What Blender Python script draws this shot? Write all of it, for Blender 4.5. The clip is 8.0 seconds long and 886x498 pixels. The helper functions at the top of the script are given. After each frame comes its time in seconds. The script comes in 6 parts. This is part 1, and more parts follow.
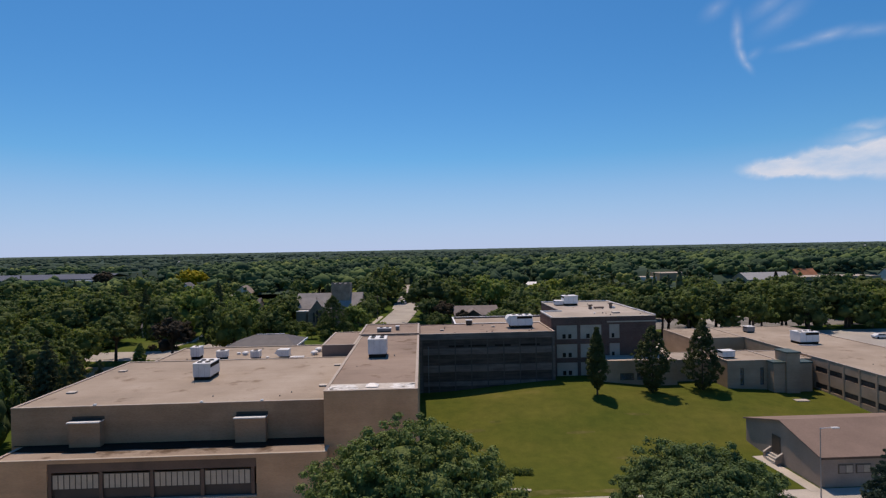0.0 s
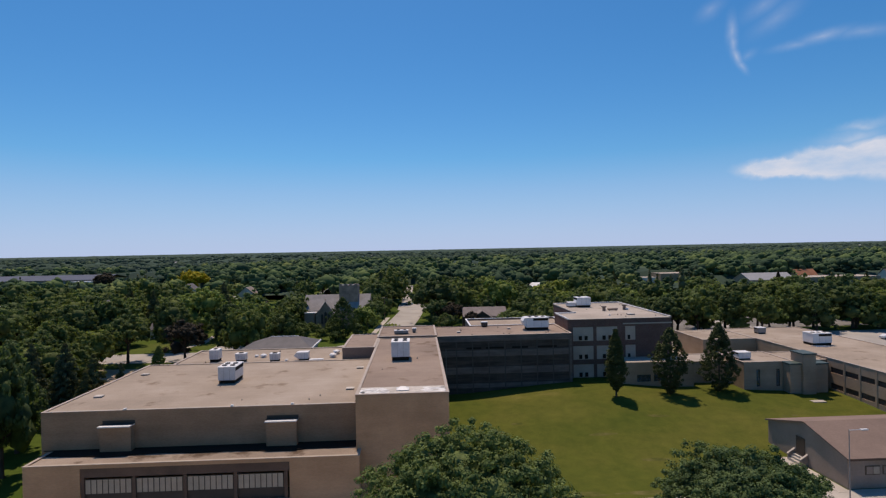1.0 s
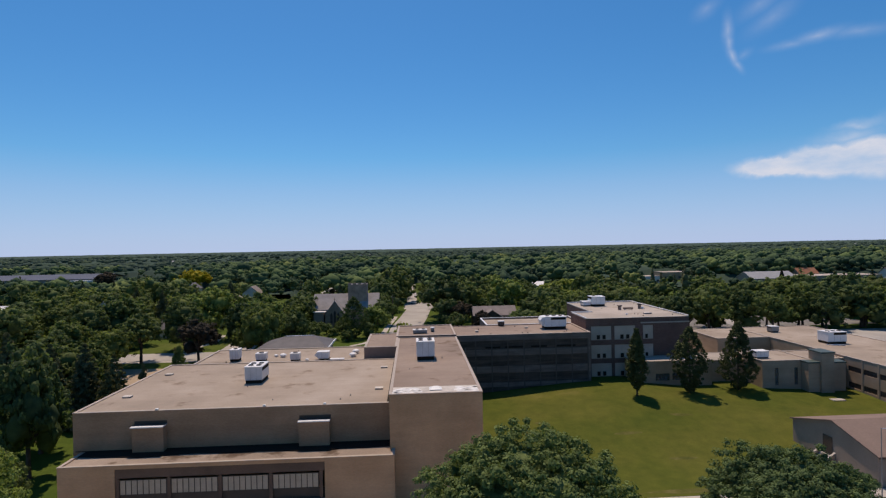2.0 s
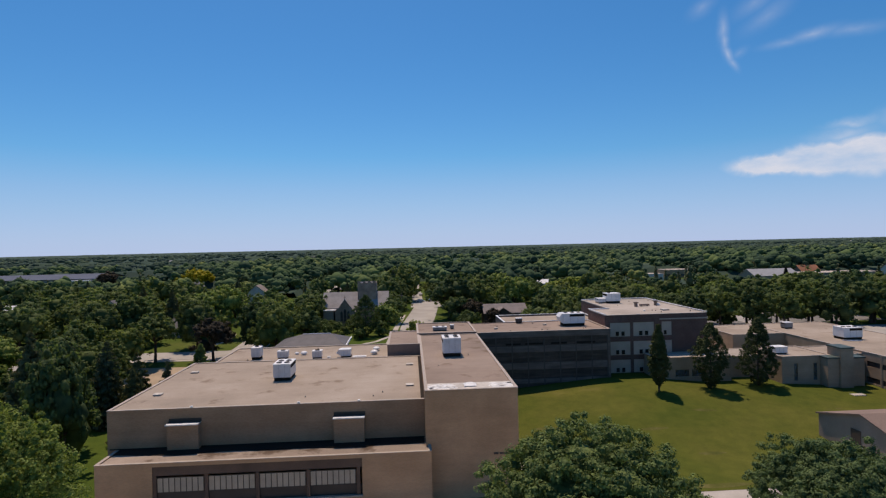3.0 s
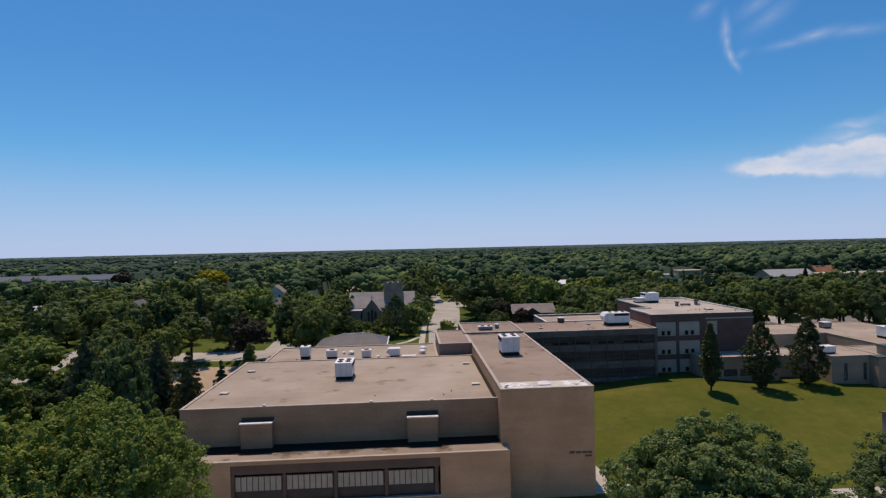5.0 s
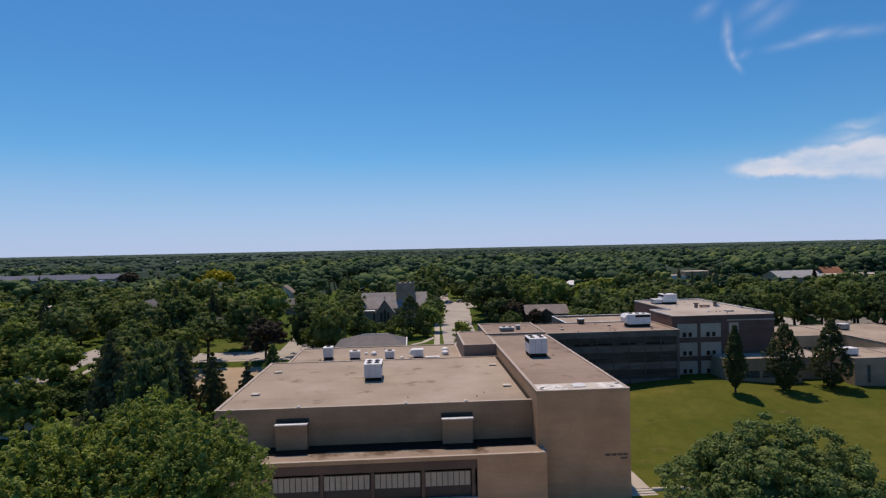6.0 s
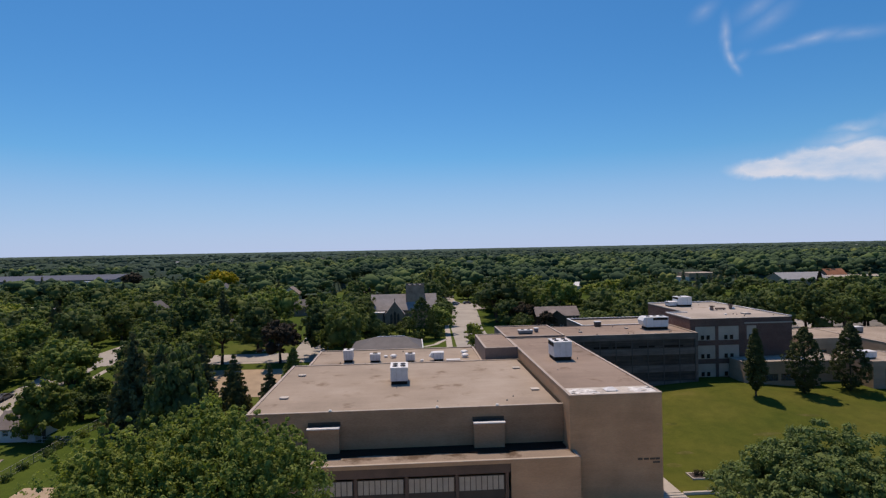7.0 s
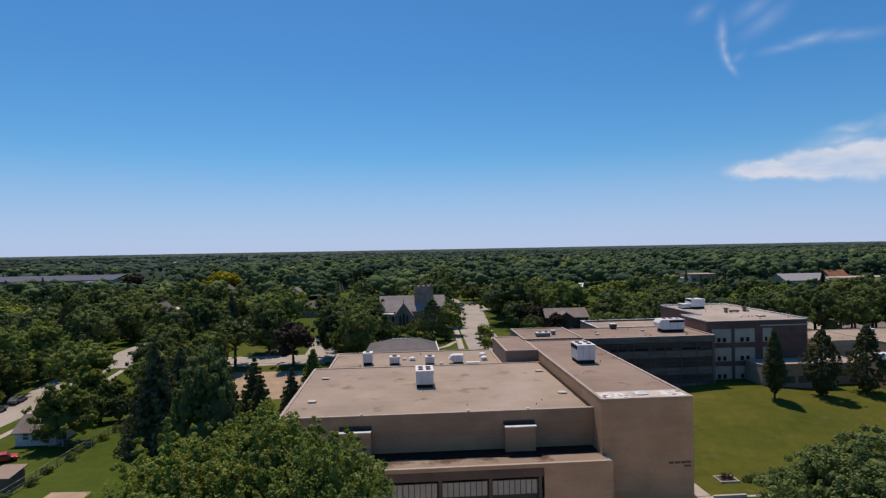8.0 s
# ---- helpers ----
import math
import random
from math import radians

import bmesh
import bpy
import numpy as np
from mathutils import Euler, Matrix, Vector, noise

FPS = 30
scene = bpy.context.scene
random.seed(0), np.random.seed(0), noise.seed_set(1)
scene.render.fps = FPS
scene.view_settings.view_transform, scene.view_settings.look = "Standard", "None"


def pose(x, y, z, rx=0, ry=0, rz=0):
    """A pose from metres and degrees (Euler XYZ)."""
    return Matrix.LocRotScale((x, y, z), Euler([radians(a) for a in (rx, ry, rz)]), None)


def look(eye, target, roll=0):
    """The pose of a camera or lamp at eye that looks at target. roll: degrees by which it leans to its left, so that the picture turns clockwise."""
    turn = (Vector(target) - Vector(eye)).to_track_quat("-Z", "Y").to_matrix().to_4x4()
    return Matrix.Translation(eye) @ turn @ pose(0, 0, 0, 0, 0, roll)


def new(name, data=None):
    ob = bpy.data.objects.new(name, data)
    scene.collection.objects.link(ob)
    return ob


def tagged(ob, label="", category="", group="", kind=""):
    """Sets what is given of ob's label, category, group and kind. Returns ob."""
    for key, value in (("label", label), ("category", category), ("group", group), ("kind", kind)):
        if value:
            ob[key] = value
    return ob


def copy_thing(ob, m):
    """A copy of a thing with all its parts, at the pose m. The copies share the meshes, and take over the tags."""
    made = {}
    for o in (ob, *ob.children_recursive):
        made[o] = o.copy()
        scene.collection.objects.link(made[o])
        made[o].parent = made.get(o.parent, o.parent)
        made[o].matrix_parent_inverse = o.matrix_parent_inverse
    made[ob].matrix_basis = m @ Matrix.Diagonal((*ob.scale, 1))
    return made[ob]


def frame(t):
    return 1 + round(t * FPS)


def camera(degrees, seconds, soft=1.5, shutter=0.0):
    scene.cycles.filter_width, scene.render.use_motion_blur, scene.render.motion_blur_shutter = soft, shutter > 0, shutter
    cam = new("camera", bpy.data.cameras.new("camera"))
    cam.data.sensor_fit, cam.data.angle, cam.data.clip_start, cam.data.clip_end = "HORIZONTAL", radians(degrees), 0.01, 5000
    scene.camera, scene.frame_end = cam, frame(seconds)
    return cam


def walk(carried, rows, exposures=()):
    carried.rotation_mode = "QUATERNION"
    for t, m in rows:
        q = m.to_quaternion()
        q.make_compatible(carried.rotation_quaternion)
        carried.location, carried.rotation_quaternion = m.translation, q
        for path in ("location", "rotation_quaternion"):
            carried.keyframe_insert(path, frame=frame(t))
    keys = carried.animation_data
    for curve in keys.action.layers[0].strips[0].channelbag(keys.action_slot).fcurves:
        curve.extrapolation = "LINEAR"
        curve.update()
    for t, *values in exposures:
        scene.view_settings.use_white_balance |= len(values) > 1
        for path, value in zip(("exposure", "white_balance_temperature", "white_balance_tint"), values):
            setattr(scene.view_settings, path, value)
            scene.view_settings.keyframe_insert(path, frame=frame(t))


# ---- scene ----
cam = camera(76.4, 8.0, soft=1.25)
METRES, EYE, TILT, LEAN, TURN = 38.0, 29.0, -0.2, 1.07, -2.2
ROWS = [
    (0.0, 0.0, 0.0, 0.0, 0.0, 0.0, -0.0),
    (0.5, -0.0592, -0.0055, 0.0069, -0.22, -0.04, -0.01),
    (1.0, -0.1219, -0.0068, 0.0126, -0.44, 0.01, 0.05),
    (1.5, -0.1855, -0.005, 0.018, -0.59, -0.03, 0.02),
    (3.0, -0.3836, -0.0028, 0.0068, -1.22, -0.23, 0.26),
    (3.5, -0.45, 0.0038, 0.0028, -1.1, -0.1, 0.31),
    (4.0, -0.5133, 0.0083, 0.0008, -1.15, -0.13, 0.23),
    (4.5, -0.5755, 0.0128, -0.0046, -1.15, -0.12, 0.3),
    (6.0, -0.7581, 0.0246, -0.0008, -1.09, -0.08, 0.13),
    (6.5, -0.8157, 0.0268, 0.0036, -1.17, -0.08, 0.11),
    (7.0, -0.8752, 0.0289, 0.0106, -1.29, -0.02, 0.04),
    (7.5, -0.9355, 0.0309, 0.0188, -1.47, -0.02, -0.02),
    (8.0, -0.9951, 0.0318, 0.0234, -1.64, 0.0, -0.02),
]
walk(cam, [(t, pose(0, 0, EYE, TILT, LEAN, TURN) @ pose(METRES * x, METRES * y, METRES * z, 90 + pitch, roll, yaw)) for t, x, y, z, yaw, pitch, roll in ROWS],
     exposures=((0.0, 0.03, 7300, 19), (8.0, 0.03, 7300, 19)))

# ---- world and sun ----
SUN_TO = Vector((-0.082, 0.41, 0.908)).normalized()   # towards the sun: high, ahead, a little to the west
world = bpy.data.worlds.new("sky")
scene.world = world
world.use_nodes = True
wn = world.node_tree.nodes
sky = wn.new("ShaderNodeTexSky")
sky.sky_type = "NISHITA"
sky.sun_disc = False
sky.sun_elevation = math.asin(SUN_TO.z)
sky.sun_rotation = math.atan2(SUN_TO.x, SUN_TO.y)
sky.air_density, sky.dust_density, sky.ozone_density = 0.96, 0.5, 2.0
wn["Background"].inputs["Strength"].default_value = 0.088
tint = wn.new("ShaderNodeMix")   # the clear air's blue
tint.data_type, tint.blend_type = "RGBA", "MULTIPLY"
tint.inputs[0].default_value, tint.inputs[7].default_value = 1.0, (0.622, 0.975, 1.24, 1)
vivid = wn.new("ShaderNodeHueSaturation")
vivid.inputs["Saturation"].default_value = 1.15
world.node_tree.links.new(sky.outputs[0], tint.inputs[6])
world.node_tree.links.new(tint.outputs[2], vivid.inputs["Color"])
world.node_tree.links.new(vivid.outputs[0], wn["Background"].inputs["Color"])
sun_data = bpy.data.lights.new("sun", "SUN")
sun_data.energy, sun_data.angle, sun_data.color = 3.4, radians(0.53), (1.0, 0.90, 0.77)
sun = new("sun", sun_data)
sun.matrix_world = look(SUN_TO * 200, (0, 0, 0))

# ---- materials ----
def nodes_of(name):
    m = bpy.data.materials.new(name)
    m.use_nodes = True
    t = m.node_tree
    return m, t, t.nodes["Principled BSDF"]


def noise_node(t, vec, scale, detail=4.0, rough=0.55):
    n = t.nodes.new("ShaderNodeTexNoise")
    n.inputs["Scale"].default_value, n.inputs["Detail"].default_value, n.inputs["Roughness"].default_value = scale, detail, rough
    t.links.new(vec, n.inputs["Vector"])
    return n.outputs["Fac"]


def ramp_node(t, fac, stops):
    r = t.nodes.new("ShaderNodeValToRGB")
    e = r.color_ramp.elements
    while len(e) < len(stops):
        e.new(0.5)
    for el, (p, c) in zip(e, stops):
        el.position, el.color = p, (*c, 1.0)
    t.links.new(fac, r.inputs["Fac"])
    return r.outputs["Color"]


def mix_node(t, a, b, fac, kind="MIX"):
    n = t.nodes.new("ShaderNodeMix")
    n.data_type, n.blend_type = "RGBA", kind
    for value, key in ((fac, 0), (a, 6), (b, 7)):
        if hasattr(value, "links"):
            t.links.new(value, n.inputs[key])
        elif key == 0:
            n.inputs[key].default_value = value
        else:
            n.inputs[key].default_value = (*value, 1.0)
    return n.outputs[2]


def bump_node(t, bsdf, height, strength, dist):
    b = t.nodes.new("ShaderNodeBump")
    b.inputs["Strength"].default_value, b.inputs["Distance"].default_value = strength, dist
    t.links.new(height, b.inputs["Height"])
    t.links.new(b.outputs["Normal"], bsdf.inputs["Normal"])


def place_of(t):
    return t.nodes.new("ShaderNodeNewGeometry").outputs["Position"]


def scaled(c, f):
    return tuple(min(1.0, v * f) for v in c)


def plain(name, base, rough=0.7, metal=0.0, coarse=0.4, fine=6.0, spread=0.18, relief=0.02, per_object=0.0):
    """A surface with stains at one scale and grain at another."""
    m, t, b = nodes_of(name)
    p = place_of(t)
    big = ramp_node(t, noise_node(t, p, coarse), [(0.3, scaled(base, 1 - spread)), (0.7, scaled(base, 1 + spread))])
    grain = ramp_node(t, noise_node(t, p, fine, 3.0), [(0.25, (0.84, 0.84, 0.84)), (0.75, (1.0, 1.0, 1.0))])
    col = mix_node(t, big, grain, 1.0, "MULTIPLY")
    if per_object:
        info = t.nodes.new("ShaderNodeObjectInfo").outputs["Random"]
        tone = ramp_node(t, info, [(0.0, (1 - per_object,) * 3), (1.0, (1.0,) * 3)])
        col = mix_node(t, col, tone, 1.0, "MULTIPLY")
    t.links.new(col, b.inputs["Base Color"])
    b.inputs["Roughness"].default_value, b.inputs["Metallic"].default_value = rough, metal
    b.inputs["Specular IOR Level"].default_value = 0.15 if rough >= 0.8 else 0.45
    if relief:
        bump_node(t, b, noise_node(t, p, fine, 3.0), 0.5, relief)
    return m


def streaked(name, dark, light, rough=0.8):
    """Sheet cladding with level streaks of weathering."""
    m, t, b = nodes_of(name)
    p = place_of(t)
    mp = t.nodes.new("ShaderNodeMapping")
    mp.inputs["Scale"].default_value = (0.16, 0.16, 1.5)
    t.links.new(p, mp.inputs["Vector"])
    level = ramp_node(t, noise_node(t, mp.outputs[0], 1.0, 5.0, 0.62), [(0.32, dark), (0.68, light)])
    blot = ramp_node(t, noise_node(t, p, 0.45, 4.0), [(0.3, (0.78, 0.78, 0.78)), (0.7, (1.08, 1.08, 1.08))])
    t.links.new(mix_node(t, level, blot, 1.0, "MULTIPLY"), b.inputs["Base Color"])
    b.inputs["Roughness"].default_value = rough
    b.inputs["Specular IOR Level"].default_value = 0.2
    bump_node(t, b, noise_node(t, p, 3.0, 3.0), 0.3, 0.01)
    return m


def brickwork(name, base, mortar, spread=0.25, width=0.3, height=0.1):
    m, t, b = nodes_of(name)
    p = place_of(t)
    sep = t.nodes.new("ShaderNodeSeparateXYZ")
    t.links.new(p, sep.inputs[0])
    add = t.nodes.new("ShaderNodeMath")
    t.links.new(sep.outputs[0], add.inputs[0])
    t.links.new(sep.outputs[1], add.inputs[1])
    com = t.nodes.new("ShaderNodeCombineXYZ")
    t.links.new(add.outputs[0], com.inputs[0])
    t.links.new(sep.outputs[2], com.inputs[1])
    k = t.nodes.new("ShaderNodeTexBrick")
    k.inputs["Scale"].default_value = 1.0
    k.inputs["Brick Width"].default_value, k.inputs["Row Height"].default_value, k.inputs["Mortar Size"].default_value = width, height, 0.008
    k.inputs["Color1"].default_value = (*scaled(base, 1 - spread), 1)
    k.inputs["Color2"].default_value = (*scaled(base, 1 + spread), 1)
    k.inputs["Mortar"].default_value = (*mortar, 1)
    t.links.new(com.outputs[0], k.inputs["Vector"])
    mp = t.nodes.new("ShaderNodeMapping")
    mp.inputs["Scale"].default_value = (0.08, 0.08, 0.9)
    t.links.new(p, mp.inputs["Vector"])
    course = ramp_node(t, noise_node(t, mp.outputs[0], 1.0, 3.0), [(0.3, (0.86, 0.86, 0.86)), (0.7, (1.0, 1.0, 1.0))])
    stain = ramp_node(t, noise_node(t, p, 0.25, 5.0), [(0.3, (0.8, 0.79, 0.77)), (0.65, (1.0, 1.0, 1.0))])
    col = mix_node(t, mix_node(t, k.outputs["Color"], stain, 1.0, "MULTIPLY"), course, 1.0, "MULTIPLY")
    t.links.new(col, b.inputs["Base Color"])
    b.inputs["Roughness"].default_value = 0.9
    b.inputs["Specular IOR Level"].default_value = 0.15
    bump_node(t, b, k.outputs["Fac"], 0.3, -0.01)
    return m


def gravel_roof(name, base, patch, dark, damp=0.58):
    """Ballasted flat roof: fine pebbles, broad weathering, ponding stains and streaks."""
    m, t, b = nodes_of(name)
    p = place_of(t)
    broad = ramp_node(t, noise_node(t, p, 0.07, 5.0, 0.6), [(0.32, scaled(base, 0.8)), (0.5, base), (0.7, patch)])
    ponds = ramp_node(t, noise_node(t, p, 0.22, 6.0, 0.62), [(damp, (1, 1, 1)), (damp + 0.1, dark)])
    mp = t.nodes.new("ShaderNodeMapping")
    mp.inputs["Scale"].default_value = (0.1, 0.9, 1.0)
    t.links.new(p, mp.inputs["Vector"])
    streak = ramp_node(t, noise_node(t, mp.outputs[0], 1.0, 4.0), [(0.3, (0.94, 0.935, 0.93)), (0.7, (1.03, 1.025, 1.02))])
    grit = ramp_node(t, noise_node(t, p, 9.0, 4.0, 0.7), [(0.25, (0.72, 0.72, 0.72)), (0.75, (1.1, 1.1, 1.1))])
    col = mix_node(t, mix_node(t, mix_node(t, broad, ponds, 1.0, "MULTIPLY"), streak, 1.0, "MULTIPLY"), grit, 1.0, "MULTIPLY")
    t.links.new(col, b.inputs["Base Color"])
    b.inputs["Roughness"].default_value = 0.95
    b.inputs["Specular IOR Level"].default_value = 0.1
    bump_node(t, b, noise_node(t, p, 14.0, 3.0), 0.5, 0.03)
    return m


def leaves(name, dark, light, spread=0.35, shine=0.7, tint=0.5, cell=0.6):
    """Leaf blades that let some light through; clumps and whole trees differ a little."""
    m, t, b = nodes_of(name)
    p = place_of(t)
    isl = t.nodes.new("ShaderNodeNewGeometry").outputs["Random Per Island"]
    info = t.nodes.new("ShaderNodeObjectInfo").outputs["Random"]
    col = ramp_node(t, noise_node(t, p, cell, 3.0, 0.6), [(0.3, dark), (0.7, light)])
    each = ramp_node(t, isl, [(0.0, (0.84, 0.86, 0.86)), (1.0, (1.08, 1.08, 1.03))])
    tone = ramp_node(t, info, [(0.0, (1 - spread, 1 - spread * 0.85, 1 - spread * 0.7)), (0.35, (0.86, 0.9, 0.95)), (0.65, (1.0, 0.97, 0.9)), (1.0, (1.14, 1.06, 0.86))])
    col = mix_node(t, mix_node(t, col, tone, 1.0, "MULTIPLY"), each, 1.0, "MULTIPLY")
    t.links.new(col, b.inputs["Base Color"])
    b.inputs["Roughness"].default_value = shine
    b.inputs["Specular IOR Level"].default_value = 0.12
    tr = t.nodes.new("ShaderNodeBsdfTranslucent")
    t.links.new(mix_node(t, col, (0.95, 1.0, 0.55), 1.0, "MULTIPLY"), tr.inputs["Color"])
    mx = t.nodes.new("ShaderNodeMixShader")
    mx.inputs[0].default_value = tint * 0.6
    t.links.new(b.outputs[0], mx.inputs[1])
    t.links.new(tr.outputs[0], mx.inputs[2])
    t.links.new(mx.outputs[0], t.nodes["Material Output"].inputs["Surface"])
    return m


def canopy(name, stops, mottle):
    """Whole crowns far off: each tree has its own green, broken by the lumps of its foliage."""
    m, t, b = nodes_of(name)
    p = place_of(t)
    own = t.nodes.new("ShaderNodeAttribute")
    own.attribute_name = "tone"
    lumps = ramp_node(t, noise_node(t, p, mottle, 4.0, 0.65), [(0.3, (0.72, 0.74, 0.76)), (0.7, (1.1, 1.08, 1.02))])
    t.links.new(mix_node(t, ramp_node(t, own.outputs["Fac"], stops), lumps, 1.0, "MULTIPLY"), b.inputs["Base Color"])
    b.inputs["Roughness"].default_value = 0.9
    b.inputs["Specular IOR Level"].default_value = 0.05
    return m


def grass(name, stops, coarse=0.05):
    m, t, b = nodes_of(name)
    p = place_of(t)
    broad = ramp_node(t, noise_node(t, p, coarse, 6.0, 0.6), stops)
    mid = ramp_node(t, noise_node(t, p, 0.5, 5.0, 0.6), [(0.3, (0.8, 0.82, 0.8)), (0.7, (1.1, 1.06, 1.0))])
    fine = ramp_node(t, noise_node(t, p, 7.0, 4.0, 0.7), [(0.25, (0.7, 0.72, 0.7)), (0.75, (1.15, 1.15, 1.1))])
    col = mix_node(t, mix_node(t, broad, mid, 1.0, "MULTIPLY"), fine, 1.0, "MULTIPLY")
    t.links.new(col, b.inputs["Base Color"])
    b.inputs["Roughness"].default_value = 0.9
    b.inputs["Specular IOR Level"].default_value = 0.04
    bump_node(t, b, noise_node(t, p, 10.0, 3.0), 0.6, 0.06)
    return m


def glazing(name, tone):
    m, t, b = nodes_of(name)
    b.inputs["Base Color"].default_value = (*tone, 1)
    b.inputs["Roughness"].default_value = 0.06
    b.inputs["Transmission Weight"].default_value = 0.75
    b.inputs["IOR"].default_value = 1.3
    return m


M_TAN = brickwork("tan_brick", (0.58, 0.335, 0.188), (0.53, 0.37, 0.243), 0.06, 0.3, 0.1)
# tan brick in a darker tone, for the hall's walls and bays
M_TAN_DARK = brickwork("dark_tan_brick", (0.43, 0.262, 0.160), (0.40, 0.29, 0.20), 0.08, 0.3, 0.1)
M_TAN_PALE = brickwork("pale_brick", (0.47, 0.335, 0.235), (0.47, 0.37, 0.28), 0.06, 0.3, 0.1)
M_RED = brickwork("red_brick", (0.165, 0.085, 0.068), (0.22, 0.17, 0.145), 0.25, 0.22, 0.075)
M_SPAN = streaked("spandrel_panel", (0.125, 0.094, 0.080), (0.235, 0.180, 0.152))
M_BROWN = plain("dark_brown_panel", (0.080, 0.056, 0.042), 0.7, coarse=0.3, spread=0.2)
M_FASCIA = plain("brown_fascia", (0.130, 0.076, 0.052), 0.7, spread=0.2)
M_ROOF = gravel_roof("tan_gravel_roof", (0.39, 0.318, 0.252), (0.46, 0.385, 0.315), (0.64, 0.59, 0.54))
M_ROOF_B = gravel_roof("brown_gravel_roof", (0.325, 0.25, 0.20), (0.38, 0.30, 0.245), (0.66, 0.61, 0.56))
M_ROOF_F = gravel_roof("stained_front_roof", (0.33, 0.262, 0.205), (0.42, 0.34, 0.275), (0.42, 0.37, 0.33), 0.5)
M_ROOF_C = gravel_roof("pale_membrane_roof", (0.46, 0.40, 0.34), (0.55, 0.48, 0.42), (0.8, 0.77, 0.73))
M_COPING = plain("beige_coping_metal", (0.43, 0.35, 0.28), 0.6, coarse=0.8, spread=0.12)
M_WHITE = plain("white_paint", (0.78, 0.77, 0.75), 0.5, coarse=0.6, spread=0.07)
M_GALV = plain("galvanised_sheet", (0.62, 0.64, 0.67), 0.4, 0.3, coarse=0.8, spread=0.1)
M_LAMP = plain("weathered_grey_aluminium", (0.34, 0.32, 0.30), 0.6, 0.2)
M_STEEL = plain("grey_steel", (0.22, 0.23, 0.24), 0.5, 0.5)
M_BLACK = plain("dark_grille", (0.030, 0.022, 0.016), 0.95, spread=0.1)
M_PANEL = plain("cream_infill_panel", (0.50, 0.41, 0.33), 0.8, coarse=0.5, spread=0.1)
M_BLIND = plain("cream_window_blind", (0.50, 0.40, 0.30), 0.8, coarse=0.7, spread=0.1)
M_GLASS = glazing("window_glass", (0.35, 0.4, 0.42))
M_SCREEN = streaked("dark_bronze_window_screen", (0.050, 0.037, 0.031), (0.125, 0.093, 0.077), 0.6)
M_SPAN2 = plain("dark_pier_metal", (0.088, 0.068, 0.058), 0.6, spread=0.2)
M_CONC = plain("pale_concrete", (0.48, 0.43, 0.37), 0.9, coarse=0.25, fine=5.0, spread=0.12)
M_ROAD = plain("sunlit_concrete_road", (0.40, 0.37, 0.33), 0.92, coarse=0.12, fine=4.0, spread=0.14)
M_LOT = plain("worn_grey_asphalt", (0.20, 0.19, 0.175), 0.92, coarse=0.15, fine=5.0, spread=0.2)
M_DIRT = plain("bare_tan_earth", (0.42, 0.32, 0.22), 0.95, coarse=0.3, fine=5.0, spread=0.15, relief=0.05)
M_SLATE = plain("grey_slate_shingle", (0.105, 0.098, 0.10), 0.75, coarse=0.5, fine=3.0, spread=0.2)
M_CHURCHROOF = plain("weathered_pale_slate", (0.31, 0.285, 0.27), 0.8, coarse=0.5, fine=3.0, spread=0.15)
M_HALLROOF = plain("pale_grey_sheet_roof", (0.33, 0.33, 0.33), 0.7, spread=0.1)
M_SHINGLE = plain("brown_asphalt_shingle", (0.26, 0.22, 0.20), 0.9, coarse=0.4, fine=5.0, spread=0.15)
M_SHEDROOF = plain("weathered_brown_roofing", (0.25, 0.18, 0.145), 0.9, coarse=0.2, fine=4.0, spread=0.12)
M_STONE = plain("church_stone", (0.36, 0.255, 0.19), 0.9, coarse=0.5, fine=2.5, spread=0.3, relief=0.06)
M_SIDING = plain("white_siding", (0.62, 0.61, 0.60), 0.7, coarse=0.4, spread=0.1)
M_STUCCO = plain("grey_beige_siding", (0.36, 0.28, 0.225), 0.85, coarse=0.4, spread=0.1)
M_BARK = plain("bark", (0.085, 0.065, 0.05), 0.95, coarse=1.0, fine=8.0, spread=0.3, relief=0.05)
M_GREENCAP = plain("green_copper_cap", (0.055, 0.085, 0.075), 0.55, coarse=0.6, spread=0.2)
M_SIGN = plain("dark_bronze_letters", (0.10, 0.065, 0.045), 0.5)
M_TAR = plain("tar_patch_white", (0.72, 0.70, 0.66), 0.7, coarse=1.2, spread=0.2)
M_EDGE = plain("chalky_roof_coating", (0.56, 0.51, 0.45), 0.9, coarse=0.7, fine=3.0, spread=0.2)
M_BLUEROOF = plain("blue_grey_metal_roof", (0.12, 0.135, 0.175), 0.92, coarse=0.05, fine=0.6, spread=0.1)
M_CLAY = plain("terracotta_roof", (0.36, 0.16, 0.09), 0.85, spread=0.15)
M_REDCAR = plain("red_paint", (0.55, 0.05, 0.03), 0.3, spread=0.05, relief=0)
M_WHITECAR = plain("white_car_paint", (0.75, 0.76, 0.78), 0.25, spread=0.04, relief=0)
M_GREYCAR = plain("grey_car_paint", (0.16, 0.17, 0.19), 0.25, spread=0.04, relief=0)
M_RUBBER = plain("tyre_rubber", (0.02, 0.02, 0.02), 0.85, relief=0)
M_WOOD = plain("weathered_wood", (0.20, 0.15, 0.11), 0.9, coarse=1.0, spread=0.2)
M_LEAF = leaves("maple_leaves", (0.054, 0.098, 0.036), (0.235, 0.305, 0.118), 0.2, tint=0.5, cell=1.4)
M_LEAF_B = leaves("broadleaf_foliage", (0.100, 0.140, 0.050), (0.235, 0.292, 0.096), tint=0.8)
M_LEAF_D = leaves("dark_broadleaf_foliage", (0.078, 0.114, 0.046), (0.176, 0.228, 0.084), tint=0.75)
